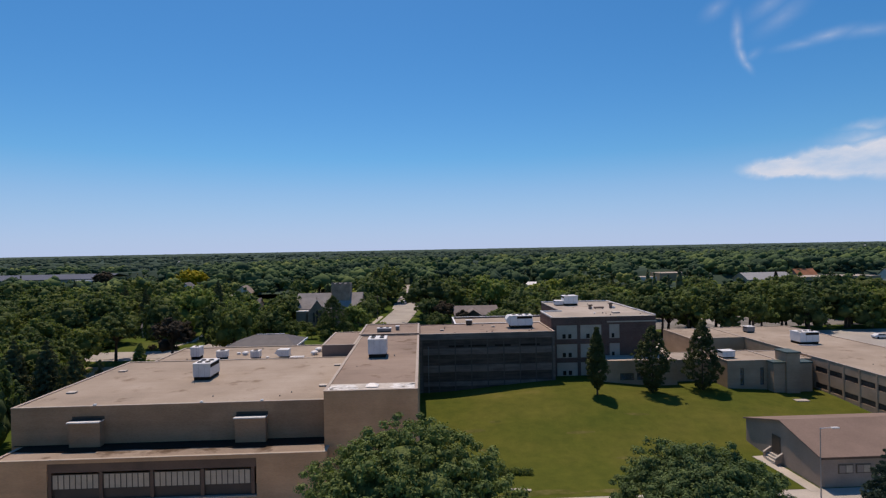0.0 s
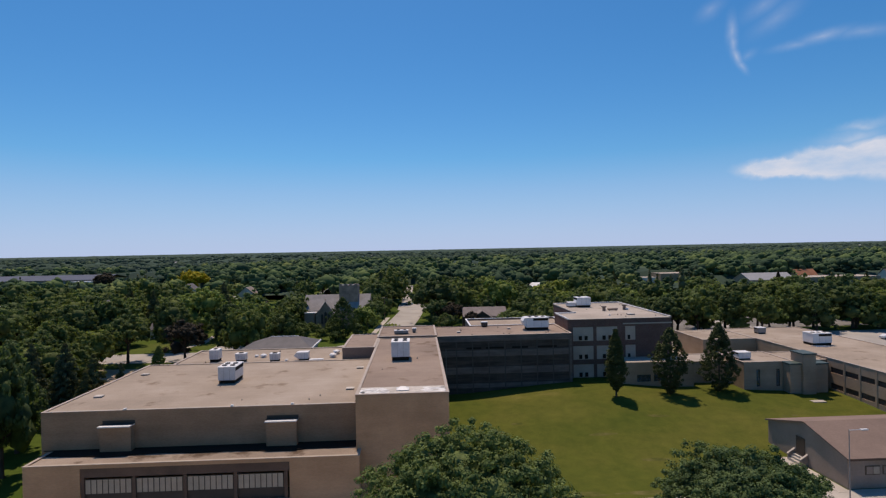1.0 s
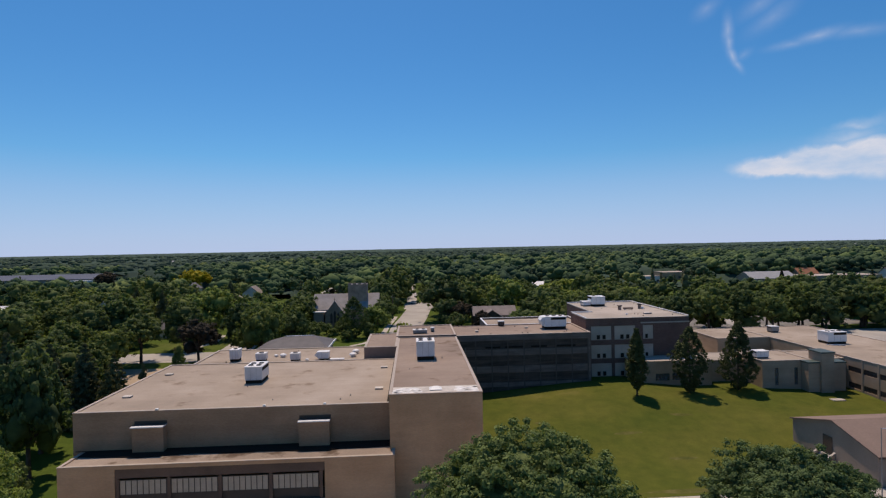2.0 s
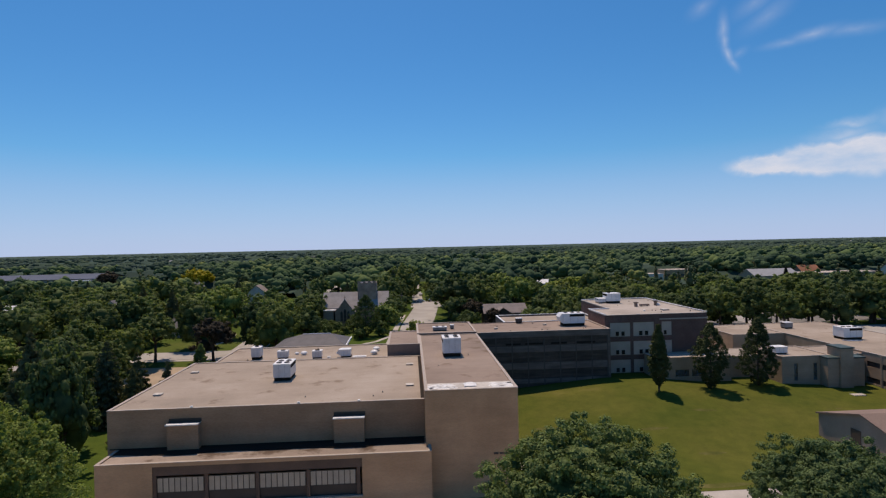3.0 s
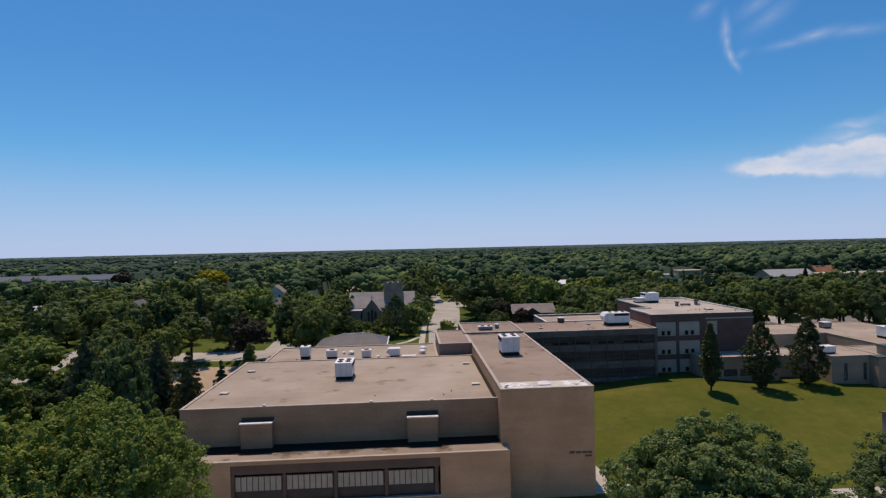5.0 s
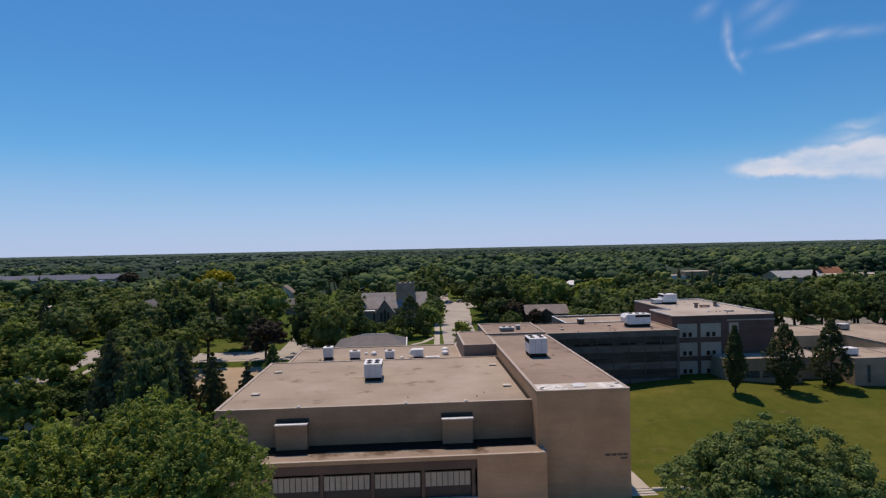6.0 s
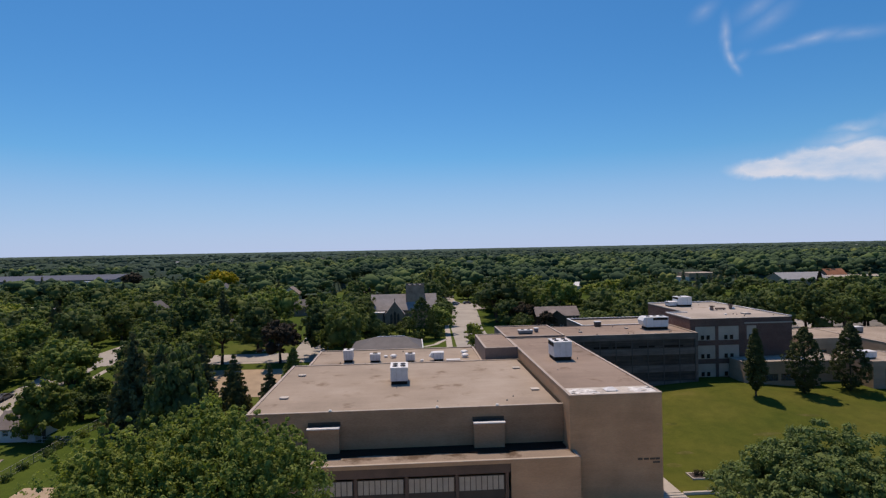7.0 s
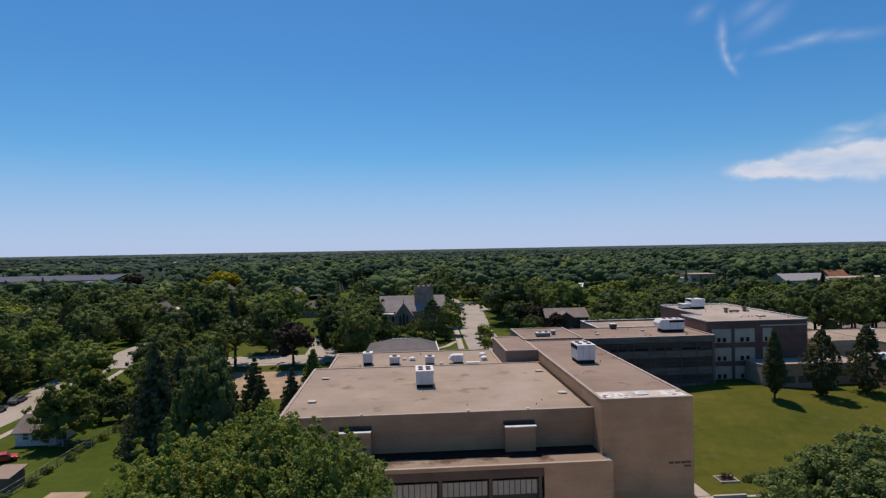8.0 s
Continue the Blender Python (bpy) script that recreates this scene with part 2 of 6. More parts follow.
M_LEAF_Y = leaves("yellow_green_foliage", (0.118, 0.168, 0.036), (0.400, 0.458, 0.125), 0.2, tint=0.7, cell=1.1)
M_LEAF_GOLD = leaves("golden_foliage", (0.28, 0.245, 0.014), (0.48, 0.40, 0.035), 0.1)
M_LEAF_RED = leaves("purple_plum_foliage", (0.040, 0.034, 0.024), (0.088, 0.068, 0.048), 0.2)
M_NEEDLE = leaves("spruce_needles", (0.105, 0.110, 0.056), (0.225, 0.215, 0.105), 0.2, 0.8, 0.3)
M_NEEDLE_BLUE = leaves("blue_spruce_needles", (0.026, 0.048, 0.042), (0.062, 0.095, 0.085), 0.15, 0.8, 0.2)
M_UPRIGHT = leaves("olive_upright_foliage", (0.050, 0.066, 0.024), (0.120, 0.132, 0.050), 0.15, tint=0.3)
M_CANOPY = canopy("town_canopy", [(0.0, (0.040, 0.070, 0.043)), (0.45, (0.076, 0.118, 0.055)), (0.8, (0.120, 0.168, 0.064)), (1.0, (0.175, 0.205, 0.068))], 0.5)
# farthest woods: distance haze put into the base colour as a bluer, darker green
M_CANOPY_HAZED = canopy("hazed_far_canopy", [(0.0, (0.038, 0.064, 0.054)), (0.5, (0.058, 0.090, 0.062)), (1.0, (0.090, 0.124, 0.070))], 0.06)
M_LAWN = grass("mown_lawn", [(0.28, (0.070, 0.094, 0.017)), (0.48, (0.096, 0.109, 0.021)), (0.62, (0.122, 0.123, 0.027)), (0.74, (0.178, 0.152, 0.050))])
M_GROUND = grass("rough_grass", [(0.3, (0.052, 0.088, 0.015)), (0.5, (0.074, 0.110, 0.020)), (0.7, (0.115, 0.132, 0.036))], 0.02)
M_DRY = grass("dry_worn_grass", [(0.3, (0.080, 0.090, 0.020)), (0.5, (0.115, 0.112, 0.034)), (0.7, (0.165, 0.145, 0.060))], 0.6)

# ---- builders ----
def root_of(ob):
    while ob.parent:
        ob = ob.parent
    return ob


def thing(name, x, y, z, label="", category="", group="", kind=""):
    ob = new(name)
    ob.empty_display_size = 0.5
    ob.location = (x, y, z)
    return tagged(ob, label, category, group, kind)


def part(name, bm, material, parent, label=""):
    """Link a bmesh, drawn in world places, as one mesh under a thing or part."""
    me = bpy.data.meshes.new(name)
    if len(bm.verts) < 3000:
        bmesh.ops.remove_doubles(bm, verts=bm.verts, dist=0.0005)
    if parent:
        bmesh.ops.translate(bm, verts=bm.verts, vec=-root_of(parent).location)
    bm.to_mesh(me)
    bm.free()
    me.materials.append(material)
    ob = new(name, me)
    ob.parent = parent
    return tagged(ob, label)


def solo(name, bm, material, label, category="", kind="", group=""):
    """One-mesh thing or piece of the setting."""
    return tagged(part(name, bm, material, None), label, category, group, kind)


def box(bm, x0, x1, y0, y1, z0, z1):
    v = [bm.verts.new(p) for p in ((x0, y0, z0), (x1, y0, z0), (x1, y1, z0), (x0, y1, z0), (x0, y0, z1), (x1, y0, z1), (x1, y1, z1), (x0, y1, z1))]
    for f in ((3, 2, 1, 0), (4, 5, 6, 7), (0, 1, 5, 4), (1, 2, 6, 5), (2, 3, 7, 6), (3, 0, 4, 7)):
        bm.faces.new([v[i] for i in f])
    return v


def boxes(*rows):
    bm = bmesh.new()
    for r in rows:
        box(bm, *r)
    return bm


def soft_box(x0, x1, y0, y1, z0, z1, r=0.05):
    bm = boxes((x0, x1, y0, y1, z0, z1))
    bmesh.ops.bevel(bm, geom=bm.edges[:], offset=r, segments=2, affect="EDGES", profile=0.5)
    return bm


def prism(bm, poly, axis, a, b):
    """A closed polygon in the two other axes, drawn out along axis from a to b."""
    def at(u, v, w):
        return {"x": (w, u, v), "y": (u, w, v), "z": (u, v, w)}[axis]
    lo = [bm.verts.new(at(u, v, a)) for u, v in poly]
    hi = [bm.verts.new(at(u, v, b)) for u, v in poly]
    n = len(poly)
    bm.faces.new(lo), bm.faces.new(hi[::-1])
    for i in range(n):
        bm.faces.new((lo[i], hi[i], hi[(i + 1) % n], lo[(i + 1) % n]))
    bmesh.ops.recalc_face_normals(bm, faces=bm.faces)


def tube(bm, a, b, r0, r1=None, sides=10):
    a, b = Vector(a), Vector(b)
    r1 = r0 if r1 is None else r1
    q = (b - a).to_track_quat("Z", "Y")
    ring = lambda c, r: [bm.verts.new(c + q @ Vector((r * math.cos(k * math.tau / sides), r * math.sin(k * math.tau / sides), 0))) for k in range(sides)]
    lo, hi = ring(a, r0), ring(b, r1)
    for k in range(sides):
        bm.faces.new((lo[k], lo[(k + 1) % sides], hi[(k + 1) % sides], hi[k]))
    bm.faces.new(lo[::-1]), bm.faces.new(hi)


def wall_slab(bm, axis, u0, u1, v0, v1, z0, z1, holes=()):
    """A wall along axis from u0 to u1, v0 to v1 thick, with holes (u0, u1, z0, z1) right through."""
    us = sorted({u0, u1, *[h[0] for h in holes], *[h[1] for h in holes]})
    for a, b in zip(us, us[1:]):
        m = (a + b) / 2
        cuts = sorted((h[2], h[3]) for h in holes if h[0] < m < h[1])
        z = z0
        for c, d in cuts + [(z1, z1)]:
            if c - z > 1e-4:
                if axis == "x":
                    box(bm, a, b, v0, v1, z, c)
                else:
                    box(bm, v0, v1, a, b, z, c)
            z = d


def block(parent, x0, x1, y0, y1, z0, z1, walls, roof, cap, front=(), left=(), right=(), back=(), thick=0.35, lip=0.05, cap_h=0.07, over=0.05, caps="fblr"):
    """Four walls with openings, a flat roof and a coping, as parts of parent."""
    k = thick
    for name, axis, u0, u1, v0, v1, holes in (("wall", "x", x0, x1, y0, y0 + k, front), ("wall", "x", x0, x1, y1 - k, y1, back),
                                              ("wall", "y", y0 + k, y1 - k, x0, x0 + k, left), ("wall", "y", y0 + k, y1 - k, x1 - k, x1, right)):
        bm = bmesh.new()
        wall_slab(bm, axis, u0, u1, v0, v1, z0, z1, holes)
        part(name, bm, walls, parent)
    part("roof", boxes((x0 + k, x1 - k, y0 + k, y1 - k, z1 - 0.4, z1 - lip)), roof, parent, "flat gravel roof")
    o, t = over, z1 + cap_h
    for side, r in (("f", (x0 - o, x1 + o, y0 - o, y0 + k + 0.02, z1, t)), ("b", (x0 - o, x1 + o, y1 - k - 0.02, y1 + o, z1, t)),
                    ("l", (x0 - o, x0 + k + 0.02, y0 + k + 0.02, y1 - k - 0.02, z1, t)), ("r", (x1 - k - 0.02, x1 + o, y0 + k + 0.02, y1 - k - 0.02, z1, t))):
        if side in caps:
            part("coping", boxes(r), cap, parent)


def pane_window(parent, x0, x1, z0, z1, y, frame_mat, cols, rows=1, bar=0.06, label="", glass=None):
    """A window in an opening of a wall that faces -y: one frame with bars, and a pane in each light."""
    w, h = (x1 - x0 - bar) / cols, (z1 - z0 - bar) / rows
    lights = [(x0 + bar + i * w, x0 + (i + 1) * w, z0 + bar + j * h, z0 + (j + 1) * h) for i in range(cols) for j in range(rows)]
    bm = bmesh.new()
    wall_slab(bm, "x", x0, x1, y, y + 0.1, z0, z1, lights)
    win = part("window", bm, frame_mat, parent, label)
    for a, b, c, d in lights:
        part("pane", boxes((a - 0.005, b + 0.005, y + 0.045, y + 0.06, c - 0.005, d + 0.005)), glass or M_GLASS, win)
    return win


# ---- ground height ----
def smooth(a, b, v):
    k = np.clip((v - a) / (b - a), 0.0, 1.0)
    return k * k * (3 - 2 * k)


def ground_z(x, y):
    """The land: low round the school's front, a bank up to the old wing, level streets behind, low hills far off."""
    x, y = np.asarray(x, float), np.asarray(y, float)
    low = -3.6 + 3.6 * smooth(125, 165, y)
    bank = smooth(80, 114, y) * (1.8 + 2.0 * smooth(0, 30, x) - 1.2 * smooth(34, 50, x) - 0.7 * smooth(58, 75, x)) * smooth(-14, -2, x) * (1 - smooth(125, 160, y))
    west = smooth(60, 100, -x) * (1 - smooth(125, 165, y)) * 0.8
    valley = -7 * smooth(150, 350, -x) * smooth(350, 600, y) * (1 - smooth(1300, 2200, np.hypot(x, y)))
    hill = 4 * smooth(1800, 3800, np.hypot(x, y)) * (0.6 + 0.4 * np.sin(x * 0.0011 + 1.3) * np.cos(y * 0.0009))
    return low + bank + west + valley + hill


def gz(x, y):
    return float(ground_z(x, y))

# ---- ground and paving ----
def sheet(xs, ys, lift=0.0, keep=None):
    """A grid that follows the land."""
    bm = bmesh.new()
    X, Y = np.meshgrid(xs, ys)
    Z = ground_z(X, Y) + lift
    v = [[bm.verts.new((X[j, i], Y[j, i], Z[j, i])) for i in range(len(xs))] for j in range(len(ys))]
    for j in range(len(ys) - 1):
        for i in range(len(xs) - 1):
            bm.faces.new((v[j][i], v[j][i + 1], v[j + 1][i + 1], v[j + 1][i]))
    return bm


far = [300, 400, 550, 750, 1000, 1400, 1800, 2400, 3000, 3600, 4200, 4800, 5600]
xs = np.array([-f for f in far[::-1]] + list(range(-260, -139, 20)) + list(range(-130, 131, 3)) + list(range(140, 261, 20)) + far, float)
ys = np.array([-4000, -2000, -800, -300, -100, -30] + list(range(0, 201, 3)) + list(range(210, 291, 20)) + far, float)
solo("ground", sheet(xs, ys), M_GROUND, "green grassy ground of a flat leafy town", kind="structure")
solo("lawn", sheet(np.arange(-0.4, 81.1, 1.5), np.arange(71.8, 119.1, 1.5), 0.03), M_LAWN, "mown olive-green school lawn sloping up to the building", "lawn", kind="structure")


def strip(line, width, lift):
    """A road or path along a line of (x, y), laid on the land."""
    bm = bmesh.new()
    pts = []
    for (ax, ay), (bx, by) in zip(line, line[1:]):
        n = max(1, int(math.hypot(bx - ax, by - ay) / 4))
        pts += [(ax + (bx - ax) * k / n, ay + (by - ay) * k / n) for k in range(n)]
    pts.append(line[-1])
    rows = []
    for k, (x, y) in enumerate(pts):
        a, b = pts[max(0, k - 1)], pts[min(len(pts) - 1, k + 1)]
        d = Vector((b[0] - a[0], b[1] - a[1])).normalized()
        s = Vector((-d.y, d.x)) * width / 2
        rows.append([bm.verts.new((x + s.x * q, y + s.y * q, gz(x + s.x * q, y + s.y * q) + lift)) for q in (1, 0, -1)])
    for p, q in zip(rows, rows[1:]):
        bm.faces.new((p[0], p[1], q[1], q[0])), bm.faces.new((p[1], p[2], q[2], q[1]))
    bmesh.ops.recalc_face_normals(bm, faces=bm.faces)
    top = bmesh.ops.extrude_face_region(bm, geom=bm.faces[:])
    bmesh.ops.translate(bm, verts=[e for e in top["geom"] if isinstance(e, bmesh.types.BMVert)], vec=(0, 0, -0.3))
    bmesh.ops.recalc_face_normals(bm, faces=bm.faces)
    return bm


for line, w in (([(-14.2, 150), (-12.4, 210), (-9.9, 236), (-6.0, 286), (-5.6, 296)], 11.5), ([(-10.8, 297), (-11, 440)], 5.5), ([(-420, 163), (330, 163)], 10.0),
                ([(-121, 20), (-121.5, 130), (-121, 162), (-121, 420)], 10.0), ([(-62.5, 168), (-65.5, 230), (-67, 300), (-67, 480)], 9.5), ([(106, 40), (106, 420)], 9.0)):
    solo("road", strip(line, w, 0.05), M_ROAD, "pale sunlit concrete street between trees", "road", kind="structure")
for line, w in (([(-21.5, 170), (-19.8, 205), (-17.5, 240)], 1.8), ([(-29, 171.5), (-25.5, 175), (-21.8, 184)], 1.5), ([(-112.3, 100), (-112.3, 156)], 1.5),
                ([(-78, 170), (-74, 185), (-76, 200)], 1.6), ([(-110, 157), (-60, 157)], 1.6)):
    solo("pavement", strip(line, w, 0.06), M_CONC, "pale concrete footpath across the grass", "footpath", kind="structure")
# the drive's unseen south part is added to bounce light onto the walls
for x0, x1, y0, y1, mt, lab, cat in ((-88, -56.5, 132, 151, M_DIRT, "bare tan earth yard beside the school", "yard"), (53.6, 66.8, 128.4, 157, M_CONC, "pale sunlit concrete yard between the wings", "yard"), (112, 210, 150, 176, M_ROAD, "pale concrete car park behind trees", "car park"),
                                     (70, 150, 186, 214, M_LOT, "worn grey asphalt car park behind trees", "car park"), (-60, 62, 30, 71.7, M_CONC, "pale concrete drive along the school front", "drive"),
                                     (-14.5, 3.5, 268, 295, M_ROAD, "wide pale concrete apron at the street corner", "road"), (-230, -190, 330, 372, M_DIRT, "bare tan field beyond the trees", "field")):
    solo("pavement", sheet(np.linspace(x0, x1, 12), np.linspace(y0, y1, 10), 0.045), mt, lab, cat, kind="structure")
solo("pavement", strip([(0.3, 84), (0.75, 80), (0.9, 75.2)], 3.0, 0.30), M_CONC, "pale concrete walk round the stage block corner", "footpath", kind="structure")
solo("pavement", strip([(50.2, 83.2), (50.6, 78), (50.7, 71)], 1.7, 0.07), M_CONC, "pale concrete walk along the hut", "footpath", kind="structure")
solo("pavement", strip([(7.3, 75.0), (10.5, 74.9), (14, 74.2)], 0.5, 0.12), M_CONC, "pale concrete kerb at the lawn edge", "kerb", kind="structure")
entry = thing("entrance_steps", 0.9, 74.4, -3.6, "three wide pale concrete steps at the stage block corner", "steps")
for k in range(3):
    part("step", soft_box(-0.7, 2.6 + 0.15 * k, 74.66 - 0.5 * k, 75.2 - 0.5 * k, -4.0, -3.36 - 0.1 * k, 0.03), M_CONC, entry)
part("kerb_wall", soft_box(2.62, 7.2, 74.8, 75.2, -4.0, -3.2, 0.04), M_CONC, entry, "low concrete kerb wall")

# ---- school: sports hall with its low front range ----
hall = thing("sports_hall", -33.8, 91, -3.7, "tan brick school sports hall with a flat gravel roof", "school building")
block(hall, -54.6, -13.02, 76.45, 106.6, -4.2, 8.7, M_TAN_DARK, M_ROOF, M_COPING, caps="fbl")
part("flashing", boxes((-13.5, -13.03, 76.8, 106.3, 8.705, 8.76)), M_BLACK, hall, "dark felt flashing against the stage block")
for x0 in (-46.6, -25.1):
    hood = part("wall_bay", boxes((x0, x0 + 4.0, 75.45, 76.45, 3.5, 6.85)), M_TAN_DARK, hall, "shallow projecting brick bay")
    part("bay_cap", boxes((x0 - 0.08, x0 + 4.08, 75.05, 76.45, 6.86, 7.0)), M_WHITE, hood, "bright white metal cap")
    # dark sheet on the cap's rear stands in for the hall wall's shade
    part("flashing", boxes((x0 - 0.1, x0 + 4.1, 75.72, 76.42, 7.004, 7.03), (x0 - 0.1, x0 + 4.1, 76.42, 76.45, 7.0, 7.42)), M_BROWN, hood, "dark strip over the cap's rear and the wall above")
part("flashing", boxes((-54.3, -13.1, 76.37, 76.45, 3.62, 3.72)), M_BLACK, hall, "thin black upstand along the wall foot")
bays = [(-46.2 + 6.2 * i, -46.2 + 6.2 * i + 5.75) for i in range(4)]
low_range = thing("front_range", -33, 73, -3.7, "low tan brick range with a long window strip", "school building")
block(low_range, -53.4, -12.4, 71.0, 76.43, -4.2, 3.6, M_TAN, M_ROOF_F, M_COPING, front=[(-46.6, -21.1, -1.55, 3.15)], lip=0.1, caps="flr")
part("fascia_panel", boxes((-46.6, -21.1, 71.12, 71.3, 2.0, 3.15)), M_FASCIA, low_range, "dark brown fascia over the windows")
part("sill", boxes((-46.6, -21.1, 70.85, 71.34, -1.63, -1.47)), M_COPING, low_range)
part("reveal_lining", boxes((-46.6, -21.1, 71.5, 71.6, -1.55, -0.25)), M_BROWN, low_range)
for k in range(5):
    part("mullion", boxes((-46.6 + 6.2 * k, -46.6 + 6.2 * k + 0.42, 71.16, 71.42, -1.47, 2.0)), M_FASCIA, low_range)
for x0, x1 in bays:
    pane_window(low_range, x0, x1 - 0.05, -0.2, 1.72, 71.3, M_BROWN, 8, 1, 0.09, "dark framed window with pale translucent panels", glass=M_BLIND)

# dark sheet painted as the hall wall's shadow, bulging out at the bays
bm = bmesh.new()
prism(bm, [(-53.0, 76.36), (-53.0, 74.7), (-50, 74.3), (-47, 74.0), (-45, 73.7), (-42.6, 73.9), (-41, 74.4), (-38, 74.5), (-34, 74.2), (-30, 74.45), (-26, 74.1), (-24.5, 73.75), (-21, 73.8), (-19.5, 74.3), (-16, 74.2), (-13.2, 74.5), (-13.2, 76.36)], "z", 3.5, 3.625)
part("felt_strip", bm, M_BLACK, low_range, "dark strip painted as the hall wall's shadow on the roof")

# ---- stage block, tall and narrow ----
stage = thing("stage_block", -7, 95, -3.7, "tall tan brick stage block with a flat gravel roof", "school building")
block(stage, -13.0, -0.85, 73.3, 118.6, -4.4, 10.6, M_TAN, M_ROOF_B, M_COPING)
block(stage, -19.2, -13.02, 107.6, 123.9, 6.0, 10.75, M_SHEDROOF, M_ROOF_B, M_COPING)
for x0, x1, z0, z1 in ((-4.2, -3.6, 2.0, 2.25), (-3.4, -2.75, 2.0, 2.22), (-2.6, -1.95, 2.0, 2.2), (-1.85, -1.3, 2.0, 2.2), (-2.2, -1.3, 1.55, 1.75)):
    part("sign_bar", boxes((x0, x1, 73.2, 73.3, z0, z1)), M_SIGN, stage, "dark bronze sign lettering, unreadable")

# ---- back range behind the hall ----
back_range = thing("back_range", -36, 116, -3.7, "lower flat-roofed tan brick range behind the hall", "school building")
block(back_range, -52.8, -19.25, 106.62, 127.0, -4.2, 7.6, M_TAN_PALE, M_ROOF, M_COPING, lip=0.1)

# ---- classroom wing, three storeys ----
wing = thing("classroom_wing", 8, 128, -2, "three-storey classroom wing with dark window bands and grey spandrels", "school building")
strips = []
for z0, z1 in ((7.5, 9.35), (3.9, 6.15), (0.45, 2.45), (-2.4, -0.5)):
    strips.append((-0.2, 27.6, z0, z1))
block(wing, -0.83, 28.1, 119.0, 133.9, -4.2, 10.6, M_SPAN, M_ROOF_B, M_COPING, front=strips, lip=0.12, caps="fr")
for k in range(9):
    part("pier", boxes((-0.28 + 27.64 * k / 8, -0.04 + 27.64 * k / 8, 118.985, 119.1, -2.4, 9.35)), M_SPAN2, wing)
block(wing, -13.4, -0.85, 118.62, 134.0, 5.0, 10.95, M_SPAN, M_ROOF_B, M_COPING, lip=0.1)
block(wing, 7.6, 31.0, 133.92, 147.0, -3.0, 10.6, M_SPAN, M_ROOF, M_WHITE, lip=0.5)
part("fascia_panel", boxes((-0.8, 28.12, 118.93, 119.0, 9.4, 10.55)), M_SPAN, wing, "weathered grey fascia under the roof edge")
for x0, x1 in ((5.4, 8.6), (9.6, 13.4), (15.2, 18.6), (20.6, 24.8)):
    part("hopper_window", boxes((x0, x1, 119.02, 119.11, 7.75, 8.1)), M_BLACK, wing, "dark open hopper window")
for x0, x1, z0, z1 in strips:
    for k in range(8):
        a = x0 + (x1 - x0) * k / 8
        b = x0 + (x1 - x0) * (k + 1) / 8
        pane_window(wing, a + 0.04, b - 0.04, z0, z1, 119.12, M_SCREEN, 4, 1, 0.07, "dark bronze framed classroom window", glass=M_SCREEN)

# ---- old brick building ----
brick_block = thing("brick_schoolhouse", 40, 140, -1, "three-storey dark red brick schoolhouse with pale window panels", "school building")
opens, lower = [], []
for z0, z1 in ((8.25, 11.3), (4.15, 7.15), (0.2, 3.1)):
    opens += [(29.3, 33.85, z0, z1), (34.55, 39.25, z0, z1)]
    lower += [(41.0, 43.3, z0, z1)]
block(brick_block, 28.12, 40.4, 122.4, 134.0, -2.5, 13.0, M_RED, M_ROOF_C, M_CONC, front=opens, lip=0.06, caps="fl")
block(brick_block, 40.42, 51.4, 122.4, 134.0, -2.5, 13.0, M_RED, M_ROOF_C, M_CONC, front=lower, lip=0.06, caps="fr")
block(brick_block, 33.0, 51.4, 134.02, 155.2, -2.5, 13.0, M_RED, M_ROOF_C, M_CONC, lip=0.06, cap_h=0.2, caps="blr")
part("roof_field", boxes((28.5, 51.0, 122.8, 133.6, 12.9, 13.03), (33.4, 51.0, 133.6, 154.8, 12.9, 13.03)), M_ROOF_C, brick_block, "pale membrane roof field")
part("white_coping", boxes((33.0, 51.5, 155.0, 155.3, 13.0, 13.35)), M_WHITE, brick_block)
part("white_coping", boxes((51.2, 51.5, 122.4, 154.98, 13.21, 13.3)), M_WHITE, brick_block)
part("white_coping", boxes((28.1, 28.4, 122.4, 134.0, 13.21, 13.3)), M_WHITE, brick_block)
part("white_coping", boxes((28.42, 33.3, 133.72, 134.0, 13.04, 13.3)), M_WHITE, brick_block)
part("white_band", boxes((40.5, 51.5, 122.2, 122.4, 11.75, 12.0)), M_PANEL, brick_block, "pale stone band")
for x0, x1, z0, z1 in opens + lower:
    w = x1 - x0
    part("infill_panel", boxes((x0, x1, 122.5, 122.6, z0, z1)), M_PANEL, brick_block, "pale infill panel in the old window opening")
    small = [(x0 + 0.27 * w, x0 + 0.45 * w), (x0 + 0.55 * w, x0 + 0.73 * w)] if w > 3 else [(x0 + 0.2 * w, x0 + 0.5 * w)]
    for a, b in small:
        sash = part("window", boxes((a, b, 122.44, 122.5, z0 + 0.1, z0 + 1.15)), M_PANEL, brick_block)
        part("pane", boxes((a + 0.06, b - 0.06, 122.41, 122.44, z0 + 0.16, z0 + 1.1)), M_BLACK, sash, "dark window pane")

# ---- low link range and tower ----
link = thing("link_range", 45, 119, -1, "low pale brick link range with dark windows", "school building")
block(link, 36.8, 53.4, 116.6, 122.3, -2.5, 4.4, M_TAN_PALE, M_ROOF_C, M_COPING, front=[(41.2, 44.2, 0.3, 1.8), (44.8, 47.8, 0.3, 1.8)], right=())
for a in (41.2, 44.8):
    pane_window(link, a, a + 3.0, 0.3, 1.8, 116.72, M_BROWN, 3, 1, 0.08)
link_b = thing("link_range", 64, 120, -1, "low pale brick link range with narrow windows", "school building")
